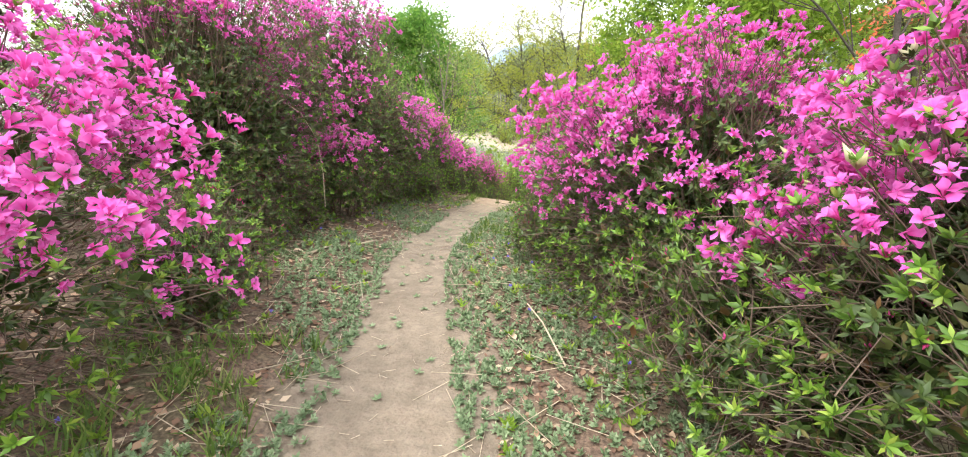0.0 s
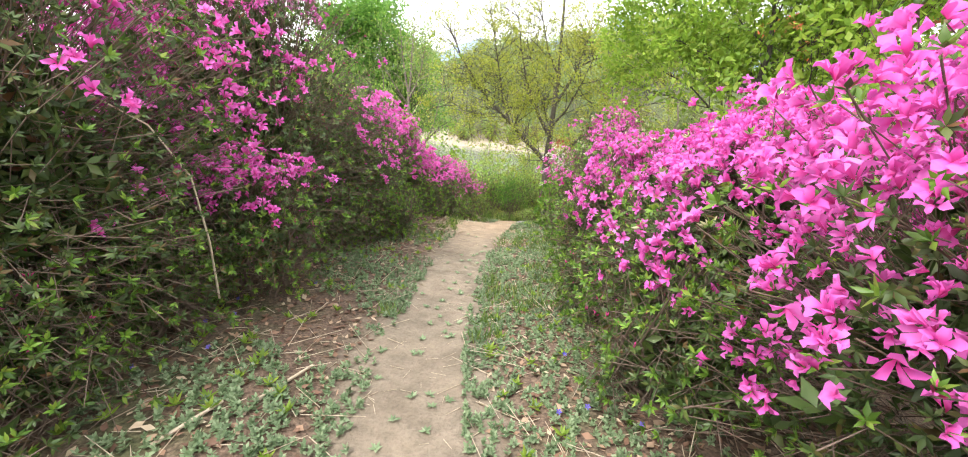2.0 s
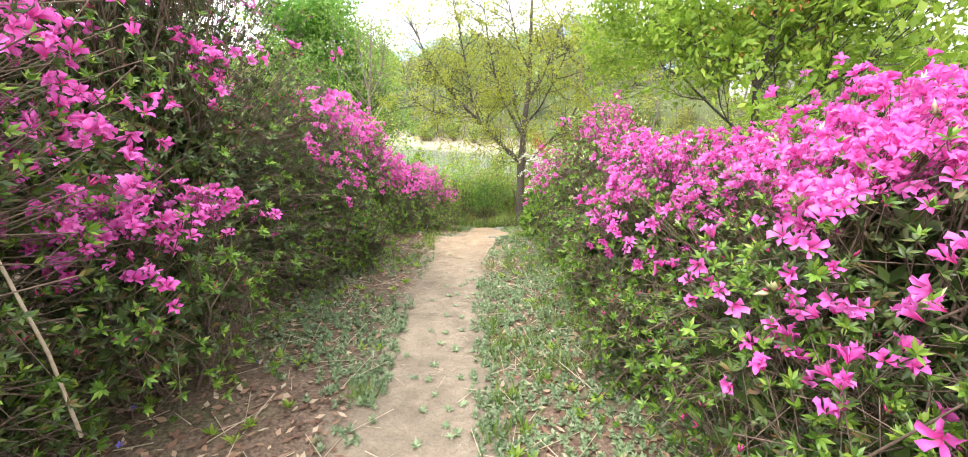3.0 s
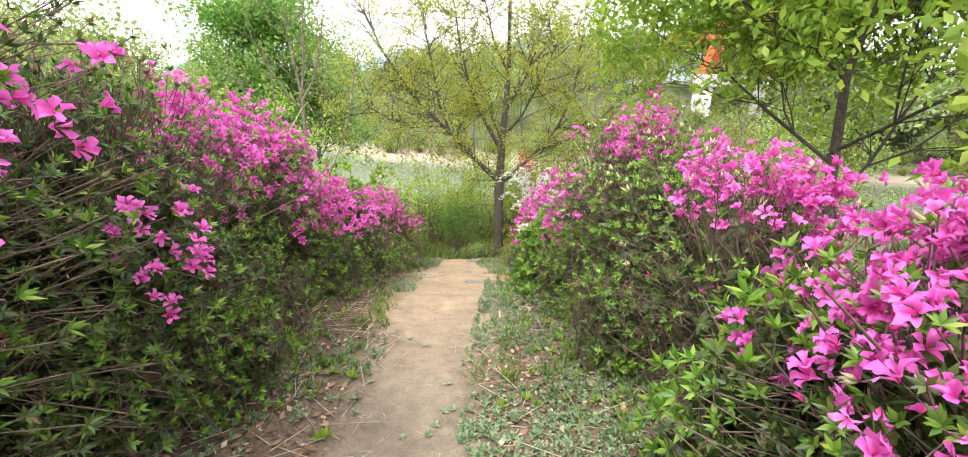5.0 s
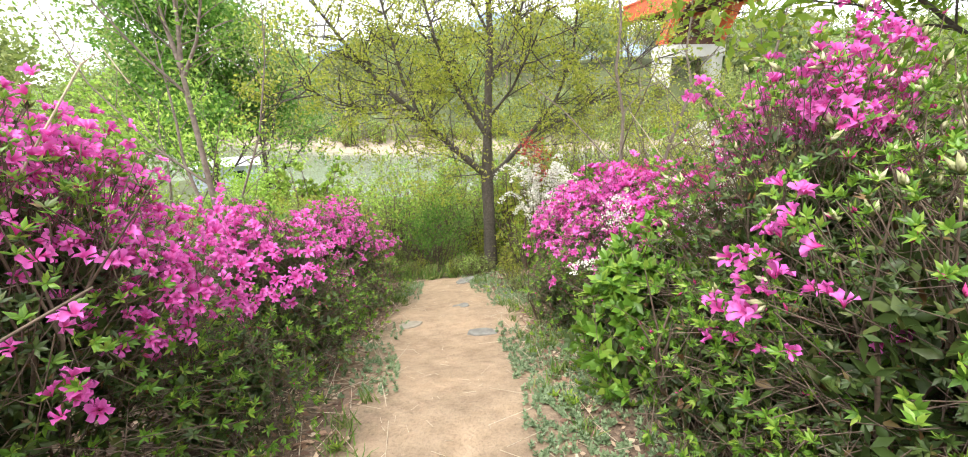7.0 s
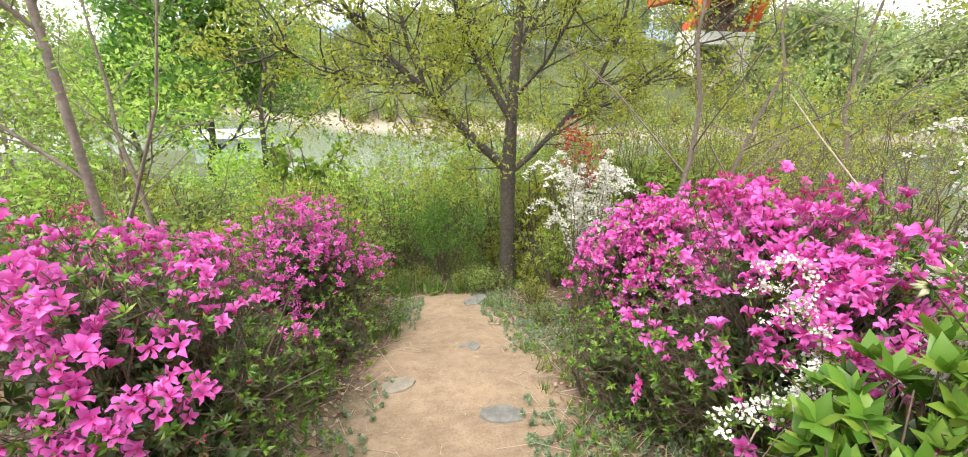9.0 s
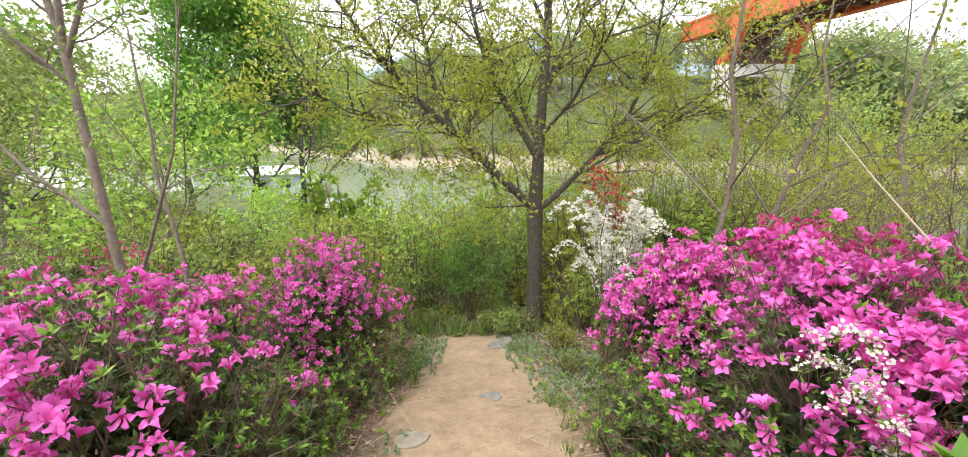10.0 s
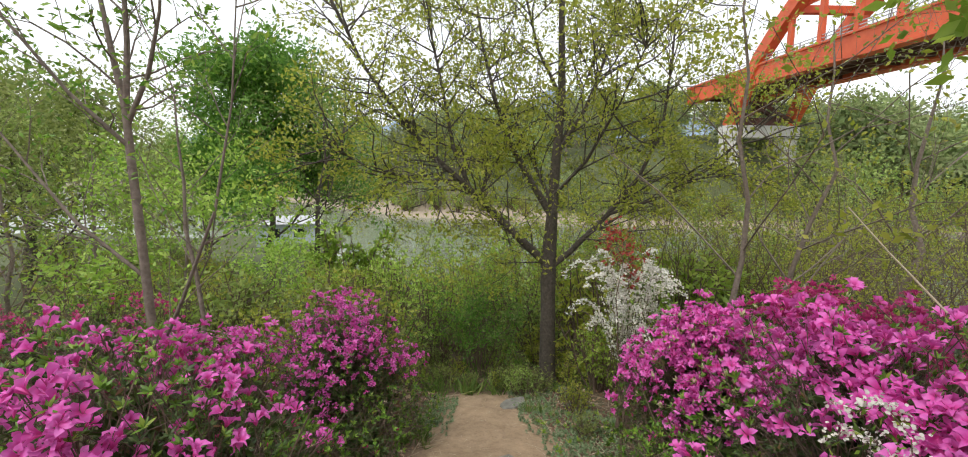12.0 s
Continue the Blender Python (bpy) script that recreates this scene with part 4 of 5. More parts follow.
for i in range(60):
    xx, ss = rs.uniform(-60, 90), rs.uniform(2.5, 9)
    yy = float(np.interp(xx, SX, SY)) + ss
    s = rs.uniform(1.6, 3.0)
    copy_thing(proto[i % 3], pose(xx, yy, float(ground_z(xx, yy)), 0, 0, rs.uniform(0, 360)) @ Matrix.Diagonal((s, s, s * 0.8, 1)))
for xx, yy, s in ((-0.75, 15.3, 0.45), (1.05, 15.0, 0.32), (0.85, 15.3, 0.3), (-0.6, 16.3, 0.6), (2.0, 14.9, 0.55), (2.5, 14.4, 0.6), (-1.6, 15.4, 0.6), (-2.4, 14.9, 0.7), (2.9, 15.4, 0.8), (-3.8, 15.2, 0.8), (-3.3, 16.4, 0.9), (-4.8, 14.2, 0.9), (3.9, 15.6, 0.9), (4.6, 13.2, 0.9), (5.6, 11.6, 1.0), (5.2, 14.6, 1.0), (-5.2, 10.2, 1.1), (-5.0, 8.0, 1.2), (5.8, 8.8, 1.1)):
    copy_thing(proto[int(10 * s) % 3], pose(xx, yy, float(ground_z(xx, yy)), 0, 0, 57 * xx) @ Matrix.Diagonal((s, s, s, 1)))


def thicket(x, y, w, h, seed, label, mat, stems=26, per=3, leaf=0.055, rod=0.006):
    """A stand of thin upright stems that fork into twigs with small tufts of leaves."""
    rng = np.random.default_rng(seed)
    t = new("thicket")
    t.location = (x, y, float(ground_z(x, y)))
    tagged(t, label, "shrub", "thickets on the slope")
    segs, tips = [], []
    for k in range(stems):
        a, f = rng.uniform(0, 6.28), rng.uniform(0, 1) ** 0.5
        b = np.array([math.cos(a) * w * 0.3 * f, math.sin(a) * w * 0.3 * f, -0.05])
        d = unit(np.array([math.cos(a) * 0.35 * f, math.sin(a) * 0.35 * f, 1.0]) + rng.normal(size=3) * 0.12)
        grow(rng, b, d, h * rng.uniform(0.45, 0.75), rod * h, 2, segs, tips, 0.5, 0.1, 2, 0.55)
    V, F = frusta(segs, 4)
    tagged(build("stem_work", V, F, TWIG, t), kind="stuff")
    V, F = leafed(tips, rng, per, leaf, 0.03, 0.8)
    tagged(build("foliage", V, F, mat, t), kind="stuff")
    return t


thicket(0.42, 16.05, 0.6, 1.35, 71, "dense upright green shrub with many stems beyond the path", LUSHDEEP, 30, 3, 0.05, 0.005)
stand = [thicket(0.15, 18.2, 1.5, 2.3, 171, "loose thicket of grey-brown stems with pale young leaves", FRESHWILD, 10, 4, 0.07),
         thicket(3.9, 16.6, 1.8, 3.0, 172, "bare-looking thicket of brown stems with few young leaves", TREELEAF, 22)]
for xx, yy, s, k in ((-0.5, 20.6, 1.2, 0), (0.9, 19.4, 1.2, 0), (1.7, 18.6, 1.1, 0), (2.4, 17.6, 1.0, 0), (2.6, 21.0, 1.3, 0), (-1.3, 18.6, 0.8, 0), (2.9, 19.5, 1.1, 1), (4.9, 17.6, 1.0, 1), (5.8, 15.9, 0.9, 1), (6.9, 18.4, 1.15, 1), (4.2, 20.2, 1.2, 0), (8.3, 17.2, 1.0, 1), (9.6, 19.6, 1.2, 1), (5.4, 13.4, 0.75, 1), (7.2, 14.2, 0.85, 1), (-2.6, 17.4, 0.75, 0), (-6.4, 14.8, 0.9, 1), (-5.6, 16.6, 0.9, 0), (11.4, 21, 1.3, 1)):
    copy_thing(stand[k], pose(xx, yy, float(ground_z(xx, yy)), 0, 0, 83 * xx + 31 * yy) @ Matrix.Diagonal((s, s, s, 1)))
for xx, yy, s in ((1.0, 15.15, 0.26), (1.25, 15.0, 0.3), (0.7, 15.35, 0.22), (0.3, 15.3, 0.24), (1.75, 15.2, 0.34), (-0.1, 15.5, 0.3), (-0.45, 15.1, 0.32), (0.1, 15.75, 0.28), (1.05, 15.7, 0.3), (1.6, 15.9, 0.4), (0.85, 16.2, 0.38), (-0.3, 16.2, 0.42), (2.2, 15.6, 0.45), (-1.0, 16.0, 0.5), (1.5, 16.8, 0.55), (0.9, 17.2, 0.6), (-0.2, 17.2, 0.6), (1.55, 14.2, 0.28), (1.5, 13.6, 0.24)):
    copy_thing(proto[int(100 * s) % 3], pose(xx, yy, float(ground_z(xx, yy)), 0, 0, 119 * xx + 40 * yy) @ Matrix.Diagonal((s, s, s * 0.9, 1)))
for i in range(46):
    xx, ss = rs.uniform(24, 80), rs.uniform(2.5, 15)
    yy = float(np.interp(xx, SX, SY)) + ss
    s = rs.uniform(1.0, 2.0)
    copy_thing(proto[i % 2], pose(xx, yy, float(ground_z(xx, yy)), 0, 0, rs.uniform(0, 360)) @ Matrix.Diagonal((s, s, s * 0.8, 1)))
tree("red_shrub", 1.72, 13.15, 2.2, 73, 0.012, "thin shrub with crimson young leaves beside the spirea", 2, 0.045, 5, 0.05, RED, TWIG, 0.72, 0.7, 5, (-0.15, 0), 0.2, category="shrub")

# ---- woods across the river, leaf colour paled for haze ----
woods = [
    tree("woodland_tree", -14, 112, 11, 91, 0.2, "woodland tree with soft spring leaves, paled for haze, across the river", 2, 0.95, 9, 0.9, CROWN, BARK, 0.18, 0.85, 12, (0, 0), 0.42, group="woods across the river", forks=3),
    tree("woodland_tree", 4, 108, 9, 92, 0.2, "woodland tree with soft spring leaves, paled for haze, across the river", 2, 0.85, 9, 0.85, CROWN, BARK, 0.15, 0.9, 12, (0, 0), 0.45, group="woods across the river", forks=3),
    tree("woodland_tree", 22, 105, 12, 93, 0.2, "grey half-bare woodland tree across the river", 2, 0.6, 6, 0.8, CROWN, GREYBARK, 0.2, 0.75, 12, (0, 0), 0.4, group="woods across the river", forks=3),
]
made = 0
for i in range(900):
    xx = rs.uniform(-120, 130)
    ss = 6 + 84 * rs.random() ** 1.25
    yy = float(np.interp(xx, SX, SY)) + ss
    if made >= 190 or 30 < xx < 68 and ss < 22:
        continue
    made += 1
    s = rs.uniform(0.65, 1.15) * (0.6 if ss < 16 else 1)
    copy_thing(woods[i % 3], pose(xx, yy, float(ground_z(xx, yy)) - 0.2, 0, 0, rs.uniform(0, 360)) @ Matrix.Diagonal((s, s, s * rs.uniform(0.85, 1.1), 1)))


for i in range(60):
    xx, ss = rs.uniform(60, 135), 5 + 40 * rs.random()
    yy = float(np.interp(xx, SX, SY)) + ss
    s = rs.uniform(0.8, 1.4)
    copy_thing(woods[i % 3], pose(xx, yy, float(ground_z(xx, yy)) - 0.2, 0, 0, rs.uniform(0, 360)) @ Matrix.Diagonal((s, s, s, 1)))


def reeds():
    """Bare whitish shoots on the far bank."""
    rng = np.random.default_rng(3)
    t = new("white_shoots")
    t.location = (-9.5, 92.5, float(ground_z(-9.5, 92.5)))
    tagged(t, "bare whitish shoots standing on the far bank", "shrub")
    segs = []
    for cx, n, hh in ((-3.2, 7, 12.5), (0.8, 14, 8.5)):
        for k in range(n):
            b = np.array([cx + rng.normal() * 1.0, rng.normal() * 0.8, -0.3])
            e = b + (rng.normal() * 0.7, rng.normal() * 0.3, hh * rng.uniform(0.7, 1))
            m = b * 0.4 + e * 0.6 + rng.normal(size=3) * 0.2
            segs += [(*b, *m, 0.1, 0.09), (*m, *e, 0.09, 0.05)]
    V, F = frusta(segs, 5)
    tagged(build("shoot_growth", V, F, PALESTONE, t), kind="stuff")


reeds()


# ---- distant mountain, its haze painted as blue base colour ----
def mountain():
    a = np.linspace(-1500, 2300, 90)
    rows = []
    for k, (yy, f) in enumerate(((2000, 0), (2300, 0.55), (2600, 1), (3000, 0.4))):
        hgt = 330 + 150 * np.exp(-((a - 560) / 260) ** 2) + 60 * np.exp(-((a - 1150) / 300) ** 2) - 120 * step(-200, -900, a) + 18 * np.sin(a / 60) + 10 * np.sin(a / 23)
        rows.append(np.stack([a, np.full_like(a, yy), 20 + f * hgt], -1))
    V = np.concatenate(rows)
    i = np.arange(len(V)).reshape(4, -1)
    F = np.stack([i[:-1, :-1], i[:-1, 1:], i[1:, 1:], i[1:, :-1]], -1).reshape(-1, 4)
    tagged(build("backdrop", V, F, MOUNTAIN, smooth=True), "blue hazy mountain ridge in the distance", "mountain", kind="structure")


mountain()


# ---- orange arch bridge ----
def bridge():
    br = new("arch_bridge")
    ex, ey = 0.225, 9.43

    def W(side, d, z):
        lat = 50.2 - 0.114 * d + side * 10.0
        return (ex + lat * 0.999 + d * 0.043, ey - lat * 0.043 + d * 0.999, z)

    br.location = W(0.5, 74.5, -3)
    inv = Vector(br.location)
    tagged(br, "orange steel arch bridge with vertical hangers over the river", "bridge")

    def L(side, d, z):
        return Vector(W(side, d, z)) - inv

    zb, zt = 15.7, 18.3
    d0, d1 = -40.0, 88.0
    arch = [(75.5, 9.8), (72.5, 15.0), (69.5, 19.6), (66, 23.2), (61.5, 27.0), (55, 30.6), (47, 33.4), (38, 34.8), (28, 34.8), (18, 33.0), (8, 29), (0, 23), (-5, 16.5)]

    def archz(d):
        xs = [p[0] for p in arch][::-1]
        zs = [p[1] for p in arch][::-1]
        return float(np.interp(d, xs, zs))

    for side in (0, 1):
        bm = bmesh.new()
        beam_bm(bm, L(side, d0, (zb + zt) / 2), L(side, d1, (zb + zt) / 2), 0.9, zt - zb)
        web = part("girder", bm, ORANGE, br)
        for zz, ww in ((zb - 0.14, 1.6), (zt + 0.12, 1.4)):
            bm = bmesh.new()
            beam_bm(bm, L(side, d0, zz), L(side, d1, zz), ww, 0.25)
            part("flange", bm, ORANGE, web)
        bm = bmesh.new()
        for p, q in zip(arch, arch[1:]):
            beam_bm(bm, L(side, *p), L(side, *q), 1.5, 1.9)
        part("arch_rib", bm, ORANGE, br)
        for d in range(4, 68, 5):
            bm = bmesh.new()
            beam_bm(bm, L(side, d, zt), L(side, d, archz(d)), 0.55, 0.7)
            part("hanger", bm, ORANGE, br)
        bm = bmesh.new()
        for zz in (0.45, 0.85, 1.25):
            beam_bm(bm, L(side - 0.02, d0, zt + zz), L(side - 0.02, d1, zt + zz), 0.1, 0.1)
        for d in range(-38, 88, 2):
            beam_bm(bm, L(side - 0.02, d, zt), L(side - 0.02, d, zt + 1.3), 0.12, 0.12)
        part("railing", bm, STEEL, br)
    for d in (64, 55, 45, 35, 25, 15):
        bm = bmesh.new()
        beam_bm(bm, L(0, d, archz(d) - 0.3), L(1, d, archz(d) - 0.3), 0.9, 1.0)
        part("strut", bm, ORANGE, br)
        bm = bmesh.new()
        beam_bm(bm, L(0, d, archz(d) - 0.3), L(1, d - 7, archz(d - 7) - 0.3), 0.5, 0.5)
        part("brace", bm, ORANGE, br)
    # deck, cross beams and end frame wear the shade-darkened colour
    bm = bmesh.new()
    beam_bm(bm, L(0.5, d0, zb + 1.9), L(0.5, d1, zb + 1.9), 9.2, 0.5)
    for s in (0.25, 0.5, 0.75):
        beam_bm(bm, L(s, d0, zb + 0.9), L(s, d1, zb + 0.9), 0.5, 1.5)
    part("deck", bm, UNDERSIDE, br, "underside of the deck, coloured dark for shade")
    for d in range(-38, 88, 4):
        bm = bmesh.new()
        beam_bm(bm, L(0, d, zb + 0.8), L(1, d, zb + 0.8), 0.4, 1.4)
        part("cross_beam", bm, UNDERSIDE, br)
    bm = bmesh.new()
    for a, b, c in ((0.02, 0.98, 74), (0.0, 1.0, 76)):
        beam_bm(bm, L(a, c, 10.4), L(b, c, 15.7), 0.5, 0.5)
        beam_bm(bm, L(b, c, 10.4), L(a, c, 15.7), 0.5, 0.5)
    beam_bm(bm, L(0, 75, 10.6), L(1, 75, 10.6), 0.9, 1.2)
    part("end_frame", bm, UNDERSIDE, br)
    pier = new("bridge_pier")
    pier.location = inv
    tagged(pier, "white concrete portal pier under the bridge end", "pier")
    bm = bmesh.new()
    beam_bm(bm, L(-0.1, 75.5, 8.9), L(1.1, 75.5, 8.9), 3.2, 2.0)
    bmesh.ops.bevel(bm, geom=bm.edges[:], offset=0.12, segments=1)
    part("cap", bm, CONCRETE, pier)
    for s in (0.02, 0.98):
        bm = bmesh.new()
        p = L(s, 75.5, 8)
        beam_bm(bm, p, (p[0], p[1], p[2] - 16), 2.2, 2.6)
        part("column", bm, CONCRETE, pier)


bridge()


# ---- tin-roofed shed by the water ----
def shed():
    s = new("shed")
    x, y = -17.0, 52.0
    s.location = (x, y, float(ground_z(x, y)) - 0.1)
    s.rotation_euler[2] = radians(18)
    tagged(s, "small blue-grey shed with a weathered tin roof by the river", "shed")
    bm = bmesh.new()
    box_bm(bm, (-2.6, -1.8, -0.4), (2.6, 1.8, 2.1))
    part("wall", bm, SHEDWALL, s)
    n = 13
    for side in (-1, 1):
        for i in range(n):
            a = -3.0 + 6.0 * i / n
            bm = bmesh.new()
            box_bm(bm, (a, 0, 2.1), (a + 6.0 / n * 0.96, 2.2 * side, 2.16))
            for v in bm.verts:
                v.co.z += 0.28 * (2.2 - abs(v.co.y)) + 0.03 * (v.co.x > a + 0.1)
            part("roof_sheet", bm, TIN, s)
    for a in (-1.5, 0.6):
        bm = bmesh.new()
        box_bm(bm, (a, -1.84, 0.9), (a + 0.9, -1.8, 1.7))
        part("window", bm, DARKGLASS, s)


shed()


# ---- stones in the path ----
def slab(x, y, w, d, rz, seed, label, mat, hgt=0.05):
    rng = np.random.default_rng(seed)
    bm = bmesh.new()
    k = 9
    ring = [(math.cos(a) * w / 2 * rng.uniform(0.8, 1.1), math.sin(a) * d / 2 * rng.uniform(0.8, 1.1)) for a in np.arange(k) * 6.283 / k]
    f = bm.faces.new([bm.verts.new((a, b, 0)) for a, b in ring])
    e = bmesh.ops.extrude_face_region(bm, geom=[f])
    for v in e["geom"]:
        if isinstance(v, bmesh.types.BMVert):
            v.co = (v.co.x * 0.93, v.co.y * 0.93, hgt + rng.uniform(-0.008, 0.008))
    bmesh.ops.recalc_face_normals(bm, faces=bm.faces[:])
    bmesh.ops.bevel(bm, geom=[q for q in bm.edges if q.calc_length() > 0.03], offset=0.008, segments=1)
    ob = part("flat_stone", bm, mat)
    ob.matrix_basis = pose(x, y, float(ground_z(x, y)) - 0.036, -9, 0, rz)
    tagged(ob, label, "stone", "stones in the path")


slab(-0.06, 12.32, 0.34, 0.26, 20, 1, "flat pale stone set in the earth path", PALESTONE)
slab(0.68, 11.75, 0.36, 0.24, -10, 2, "flat grey stone set in the earth path", STONE)
slab(0.6, 13.1, 0.3, 0.22, 30, 3, "flat grey stone set in the earth path", STONE, 0.04)
slab(0.85, 14.6, 0.45, 0.3, 40, 5, "flat grey stone at the end of the path", STONE, 0.07)


# ---- herbs, grass, litter and dry sticks beside the path ----
def strip(n, rng, y0, y1, d0, d1):
    """Points beside the trail, at d0 to d1 half widths from its middle line."""
    y = rng.uniform(y0, y1, n)
    c, w = np.interp(y, TY, TX), np.interp(y, TY, TW)
    x = c + rng.choice([-1, 1], n) * (w * d0 + rng.uniform(0, 1, n) * d1)
    return x, y


def herbs():
    rng = np.random.default_rng(21)
    x, y = strip(17000, rng, 0.4, 15.2, 0.68, 1.2)
    p = np.stack([x, y, 0 * x], -1)
    thin = np.where(y > 8, 0.45, 0.74) + 0.2 * ((x > np.interp(y, TY, TX)) & (y < 8)) - 0.5 * step(0.55, 0.95, np.abs(x - np.interp(y, TY, TX)) - np.interp(y, TY, TW))
    keep = (wav(p, 2.1, 7) * 0.5 + 0.5 + rng.uniform(-0.25, 0.25, len(x))) < thin
    x, y = x[keep], y[keep]
    pos = np.stack([x, y, ground_z(x, y) + 0.012], -1)
    ax = unit(np.array([0, 0, 1.0]) + 0.25 * rng.normal(size=pos.shape))
    V, F = whorls(pos, ax, rng, 7, 0.029, (0.7, 1.45), 1.0)
    V2, F2 = whorls(pos + (0, 0, 0.018), ax, rng, 4, 0.026, (0.3, 1.0), 1.0)
    tagged(build("low_herbs", np.concatenate([V, V2]), np.concatenate([F, F2 + len(V)]), HERB), "grey-green mugwort rosettes covering the path edges", "herbs", kind="stuff")
    # grass tufts
    x, y = strip(900, rng, 0.4, 15.2, 0.95, 1.1)
    p = np.stack([x, y, 0 * x], -1)
    keep = wav(p, 1.3, 3) > np.where(y > 8, 0.0, 0.45)
    x, y = x[keep], y[keep]
    k = 26
    P = np.repeat(np.stack([x, y, ground_z(x, y) - 0.005], -1), k, 0)
    P[:, :2] += rng.normal(size=(len(P), 2)) * 0.035
    A = unit(np.array([0, 0, 1.0]) + 0.45 * rng.normal(size=P.shape))
    s = rng.uniform(0.06, 0.15, len(P))
    V, F = scatter(BLADE_V, BLADE_F, P, frames_of(A, rng), s)
    tagged(build("grass_tufts", V, F, GRASS), "tufts of fresh green grass by the path", "grass", kind="stuff")
    # bright weeds
    x, y = strip(420, rng, 0.4, 15.3, 0.95, 1.1)
    pos = np.stack([x, y, ground_z(x, y) + 0.02], -1)
    V, F = whorls(pos, np.tile([[0, 0, 1.0]], (len(pos), 1)), rng, 9, 0.055, (0.3, 1.2), 0.6)
    tagged(build("broadleaf_weeds", V, F, LUSH), "small green broadleaf weeds by the path", "herbs", kind="stuff")
    x, y = strip(34, rng, 0.6, 6, 1.4, 0.9)
    pos = np.stack([x, y, ground_z(x, y) + 0.07], -1)
    V, F = scatter(FLOWER_V, FLOWER_F, pos, frames_of(np.tile([[0, -0.6, 0.8]], (len(pos), 1)), rng), np.full(len(pos), 0.013))
    tagged(build("violet_flowers", V, F, VIOLET), "tiny blue-violet flowers among the herbs", "flowers", kind="stuff")
    x, y = rng.uniform(-1.6, 2.6, 100), rng.uniform(15.0, 17.2, 100)
    P = np.repeat(np.stack([x, y, ground_z(x, y) - 0.005], -1), 26, 0)
    P[:, :2] += rng.normal(size=(len(P), 2)) * 0.06
    A = unit(np.array([0, 0, 1.0]) + 0.4 * rng.normal(size=P.shape))
    V, F = scatter(BLADE_V, BLADE_F, P, frames_of(A, rng), rng.uniform(0.12, 0.34, len(P)))
    tagged(build("tall_grass", V, F, GRASS), "tall fresh grass past the end of the path", "grass", kind="stuff")
    # sprouts on the trodden earth
    y = rng.uniform(0.6, 9, 90)
    x = np.interp(y, TY, TX) + rng.uniform(-0.8, 0.8, 90) * np.interp(y, TY, TW)
    pos = np.stack([x, y, ground_z(x, y) + 0.006], -1)
    V, F = whorls(pos, np.tile([[0, 0, 1.0]], (len(pos), 1)), rng, 7, 0.035, (0.9, 1.4), 0.8)
    tagged(build("sprouts", V, F, HERB), "flat green sprouts in the trodden earth", "herbs", kind="stuff")


herbs()


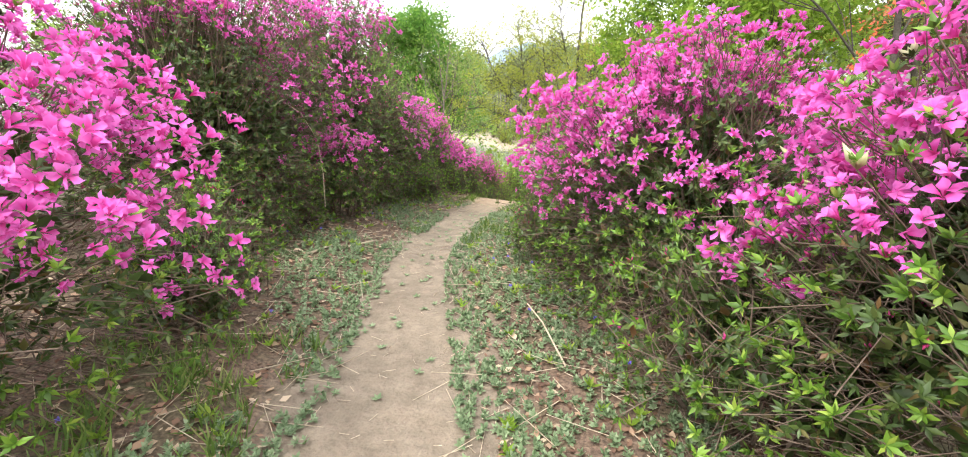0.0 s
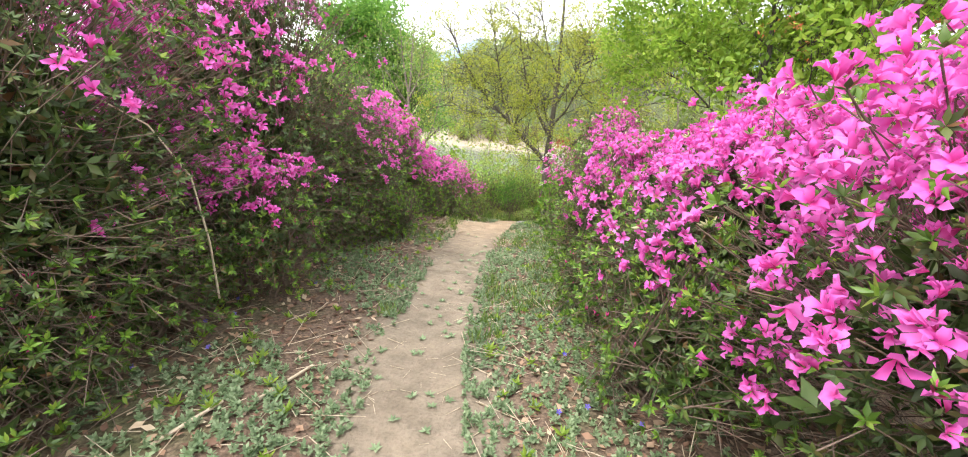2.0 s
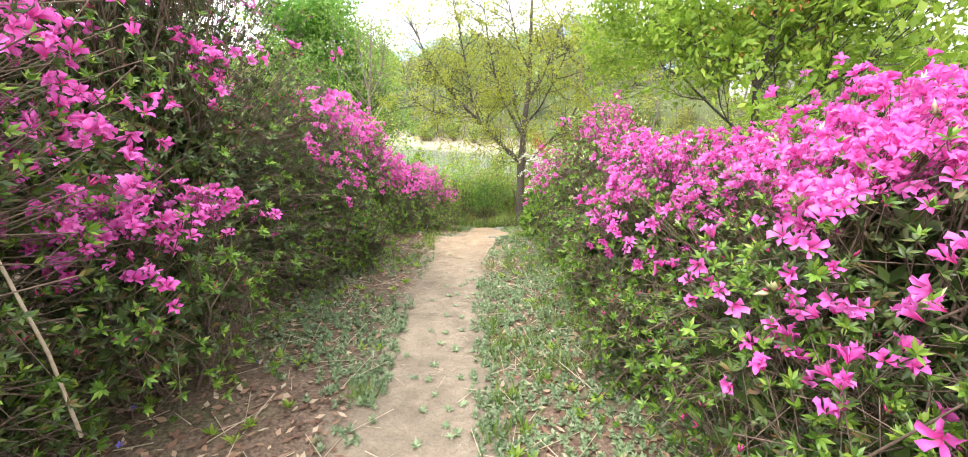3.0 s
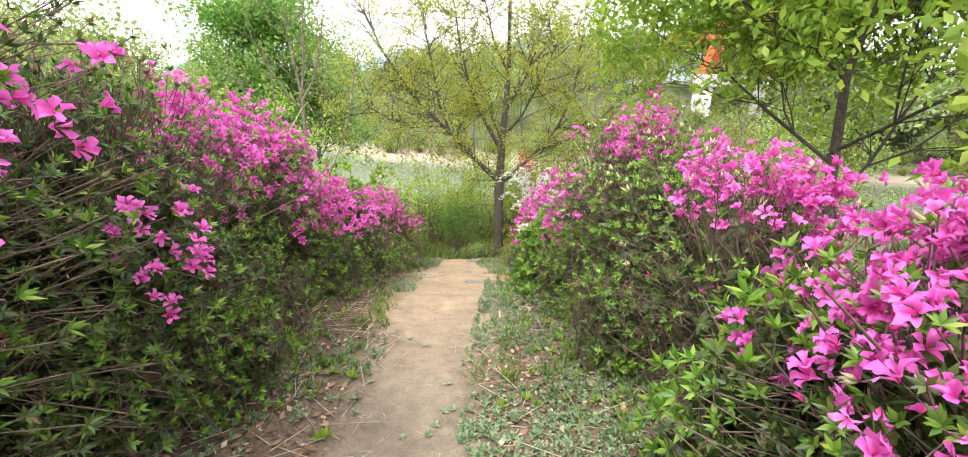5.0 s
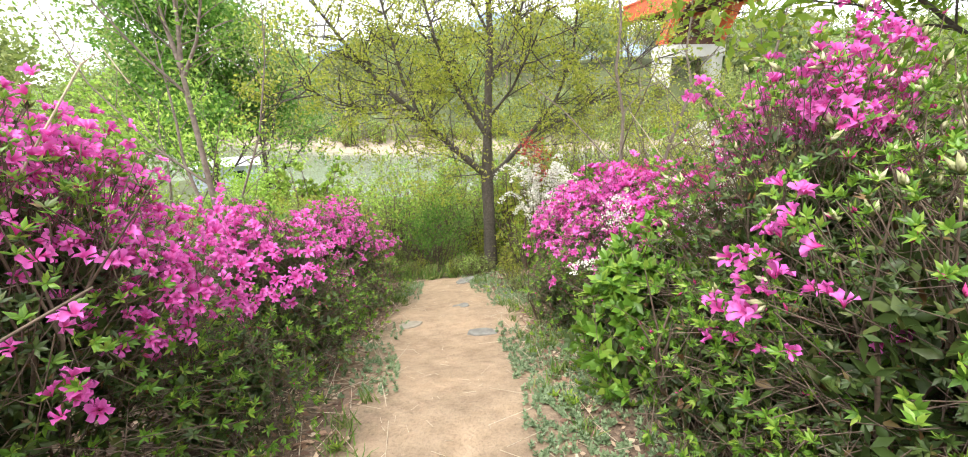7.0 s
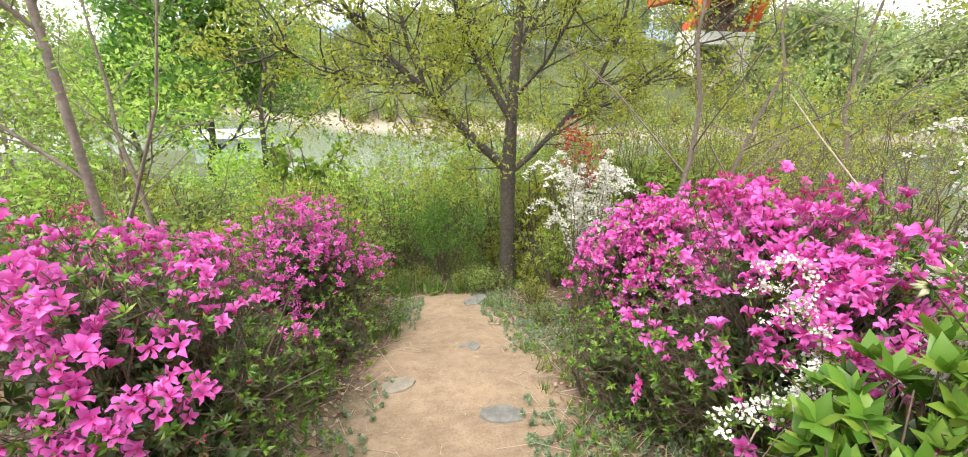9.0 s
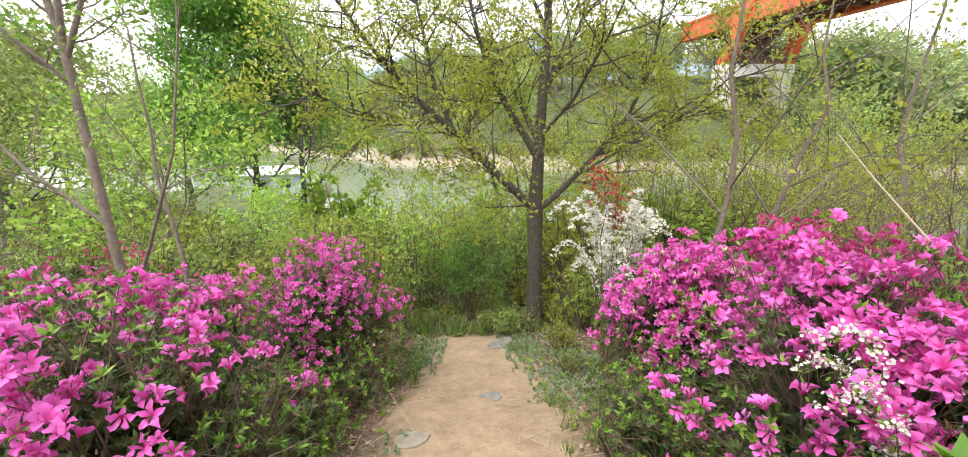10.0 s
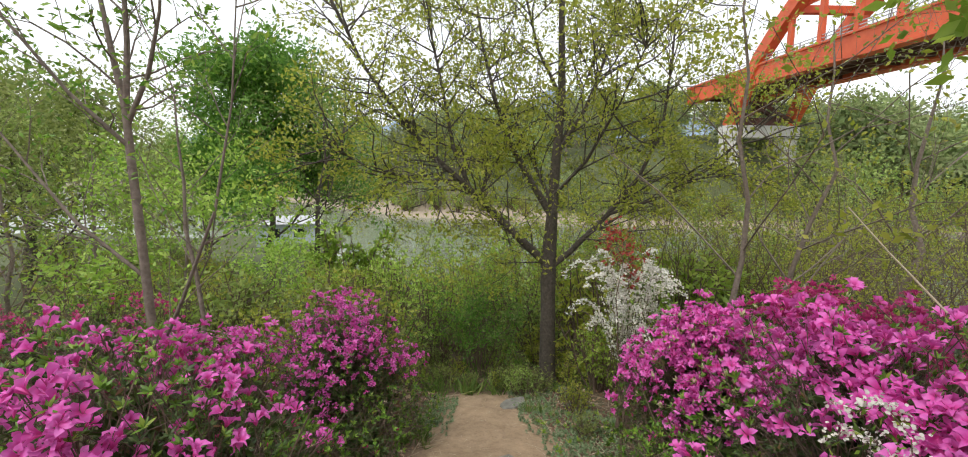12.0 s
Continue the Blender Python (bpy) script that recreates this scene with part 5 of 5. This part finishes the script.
def litter():
    rng = np.random.default_rng(22)
    x, y = strip(20000, rng, 0.2, 15.2, 1.05, 2.0)
    pos = np.stack([x, y, ground_z(x, y) + rng.uniform(0.004, 0.02, len(x))], -1)
    a = unit(np.stack([rng.normal(size=len(x)), rng.normal(size=len(x)), 0.18 * rng.normal(size=len(x))], -1))
    s = rng.uniform(0.025, 0.065, len(x))
    z = a
    up = unit(np.array([0, 0, 1.0]) + 0.3 * rng.normal(size=z.shape))
    xx = unit(np.cross(up, z))
    V, F = scatter(LEAF_V, LEAF_F, pos, np.stack([xx, np.cross(z, xx), z], -1), np.stack([s, s, s], -1))
    tagged(build("leaf_litter", V, F, LITTER), "dry brown leaves lying under the bushes", "leaf litter", kind="stuff")
    n = 2600
    x, y = strip(n, rng, 0.2, 15.2, 0.7, 1.6)
    pos = np.stack([x, y, ground_z(x, y) + 0.01], -1)
    a = unit(np.stack([rng.normal(size=n), rng.normal(size=n), 0.12 * np.abs(rng.normal(size=n))], -1))
    V, F = scatter(ROD_V, ROD_F, pos, frames_of(a, rng), np.stack([np.full(n, 0.0028), np.full(n, 0.0028), rng.uniform(0.06, 0.32, n)], -1))
    tagged(build("dry_straws", V, F, DEADWOOD), "thin dry straws scattered beside the path", "straw", kind="stuff")
    n = 420
    y = rng.uniform(0.4, 15, n)
    x = np.interp(y, TY, TX) + rng.uniform(-1, 1, n) * np.interp(y, TY, TW)
    pos = np.stack([x, y, ground_z(x, y) + 0.006], -1)
    a = unit(np.stack([rng.normal(size=n), rng.normal(size=n), 0.05 * np.abs(rng.normal(size=n))], -1))
    V, F = scatter(ROD_V, ROD_F, pos, frames_of(a, rng), np.stack([np.full(n, 0.0018), np.full(n, 0.0018), rng.uniform(0.02, 0.1, n)], -1))
    tagged(build("trodden_straws", V, F, DEADWOOD), "short dry straws trodden into the earth path", "straw", kind="stuff")
    # pebbles in the earth
    n = 700
    y = rng.uniform(0.4, 15, n)
    x = np.interp(y, TY, TX) + rng.uniform(-1.1, 1.1, n) * np.interp(y, TY, TW)
    pos = np.stack([x, y, ground_z(x, y)], -1)
    s = rng.uniform(0.003, 0.010, n)
    V, F = scatter(BUD_V, BUD_F, pos - (0, 0, 0.002), frames_of(rng.normal(size=(n, 3)), rng), np.stack([s * 2.4, s * 2, s], -1))
    tagged(build("pebbles", V, F, PALESTONE), "small pebbles and crumbs on the earth path", "pebbles", kind="stuff")


litter()


def stick(pts, r, label, mat=None):
    """A dry bent stalk resting among the plants."""
    V, F = tube(pts, [r * (1 - 0.6 * i / len(pts)) for i in range(len(pts))], 6)
    tagged(build("dry_stalk", V, F, mat or DEADWOOD, smooth=True), label, "stalk", "dry stalks")


def gp(x, y, up=0.0):
    return np.array([x, y, float(ground_z(x, y)) + up])


stick([gp(-1.0, 4.9, 0.25), gp(-0.98, 4.85, 0.6), gp(-1.0, 4.8, 0.95), gp(-1.1, 4.7, 1.2), gp(-1.3, 4.6, 1.35)], 0.006, "long bent dry stalk in front of the dark azalea")
stick([gp(1.55, 2.9, 0.02), gp(1.4, 3.1, 0.18), gp(1.3, 3.2, 0.26)], 0.006, "bent dry stalk at the foot of the azalea")
stick([gp(0.74, 9.25, 0.02), gp(0.76, 9.45, 0.03)], 0.012, "short pale stick on the path edge")
stick([gp(1.2, 10.3, 0.3), gp(1.35, 10.5, 0.42), gp(1.5, 10.6, 0.5)], 0.006, "dry stalk leaning on the pink azalea")
stick([gp(2.0, 10.9, 1.5), gp(1.95, 11.1, 1.75), gp(1.85, 11.2, 1.95)], 0.004, "thin dry stalk rising from the pink azalea")
stick([gp(-1.2, 9.4, 1.3), gp(-1.0, 9.6, 1.75), gp(-0.98, 9.7, 1.83), gp(-0.93, 9.72, 1.72)], 0.004, "thin curved dry stalk above the azalea")
stick([gp(-0.5, 4.4, 0.01), gp(-0.4, 4.75, 0.03)], 0.01, "dry pale stick on the leaf litter")
stick([gp(-0.75, 4.1, 0.01), gp(-0.62, 4.35, 0.03)], 0.011, "dry pale stick on the leaf litter")
stick([gp(-0.6, 10.4, 0.3), gp(-0.75, 10.2, 0.1), gp(-0.9, 9.9, 0.02)], 0.005, "dry stalk leaning out of the bush")
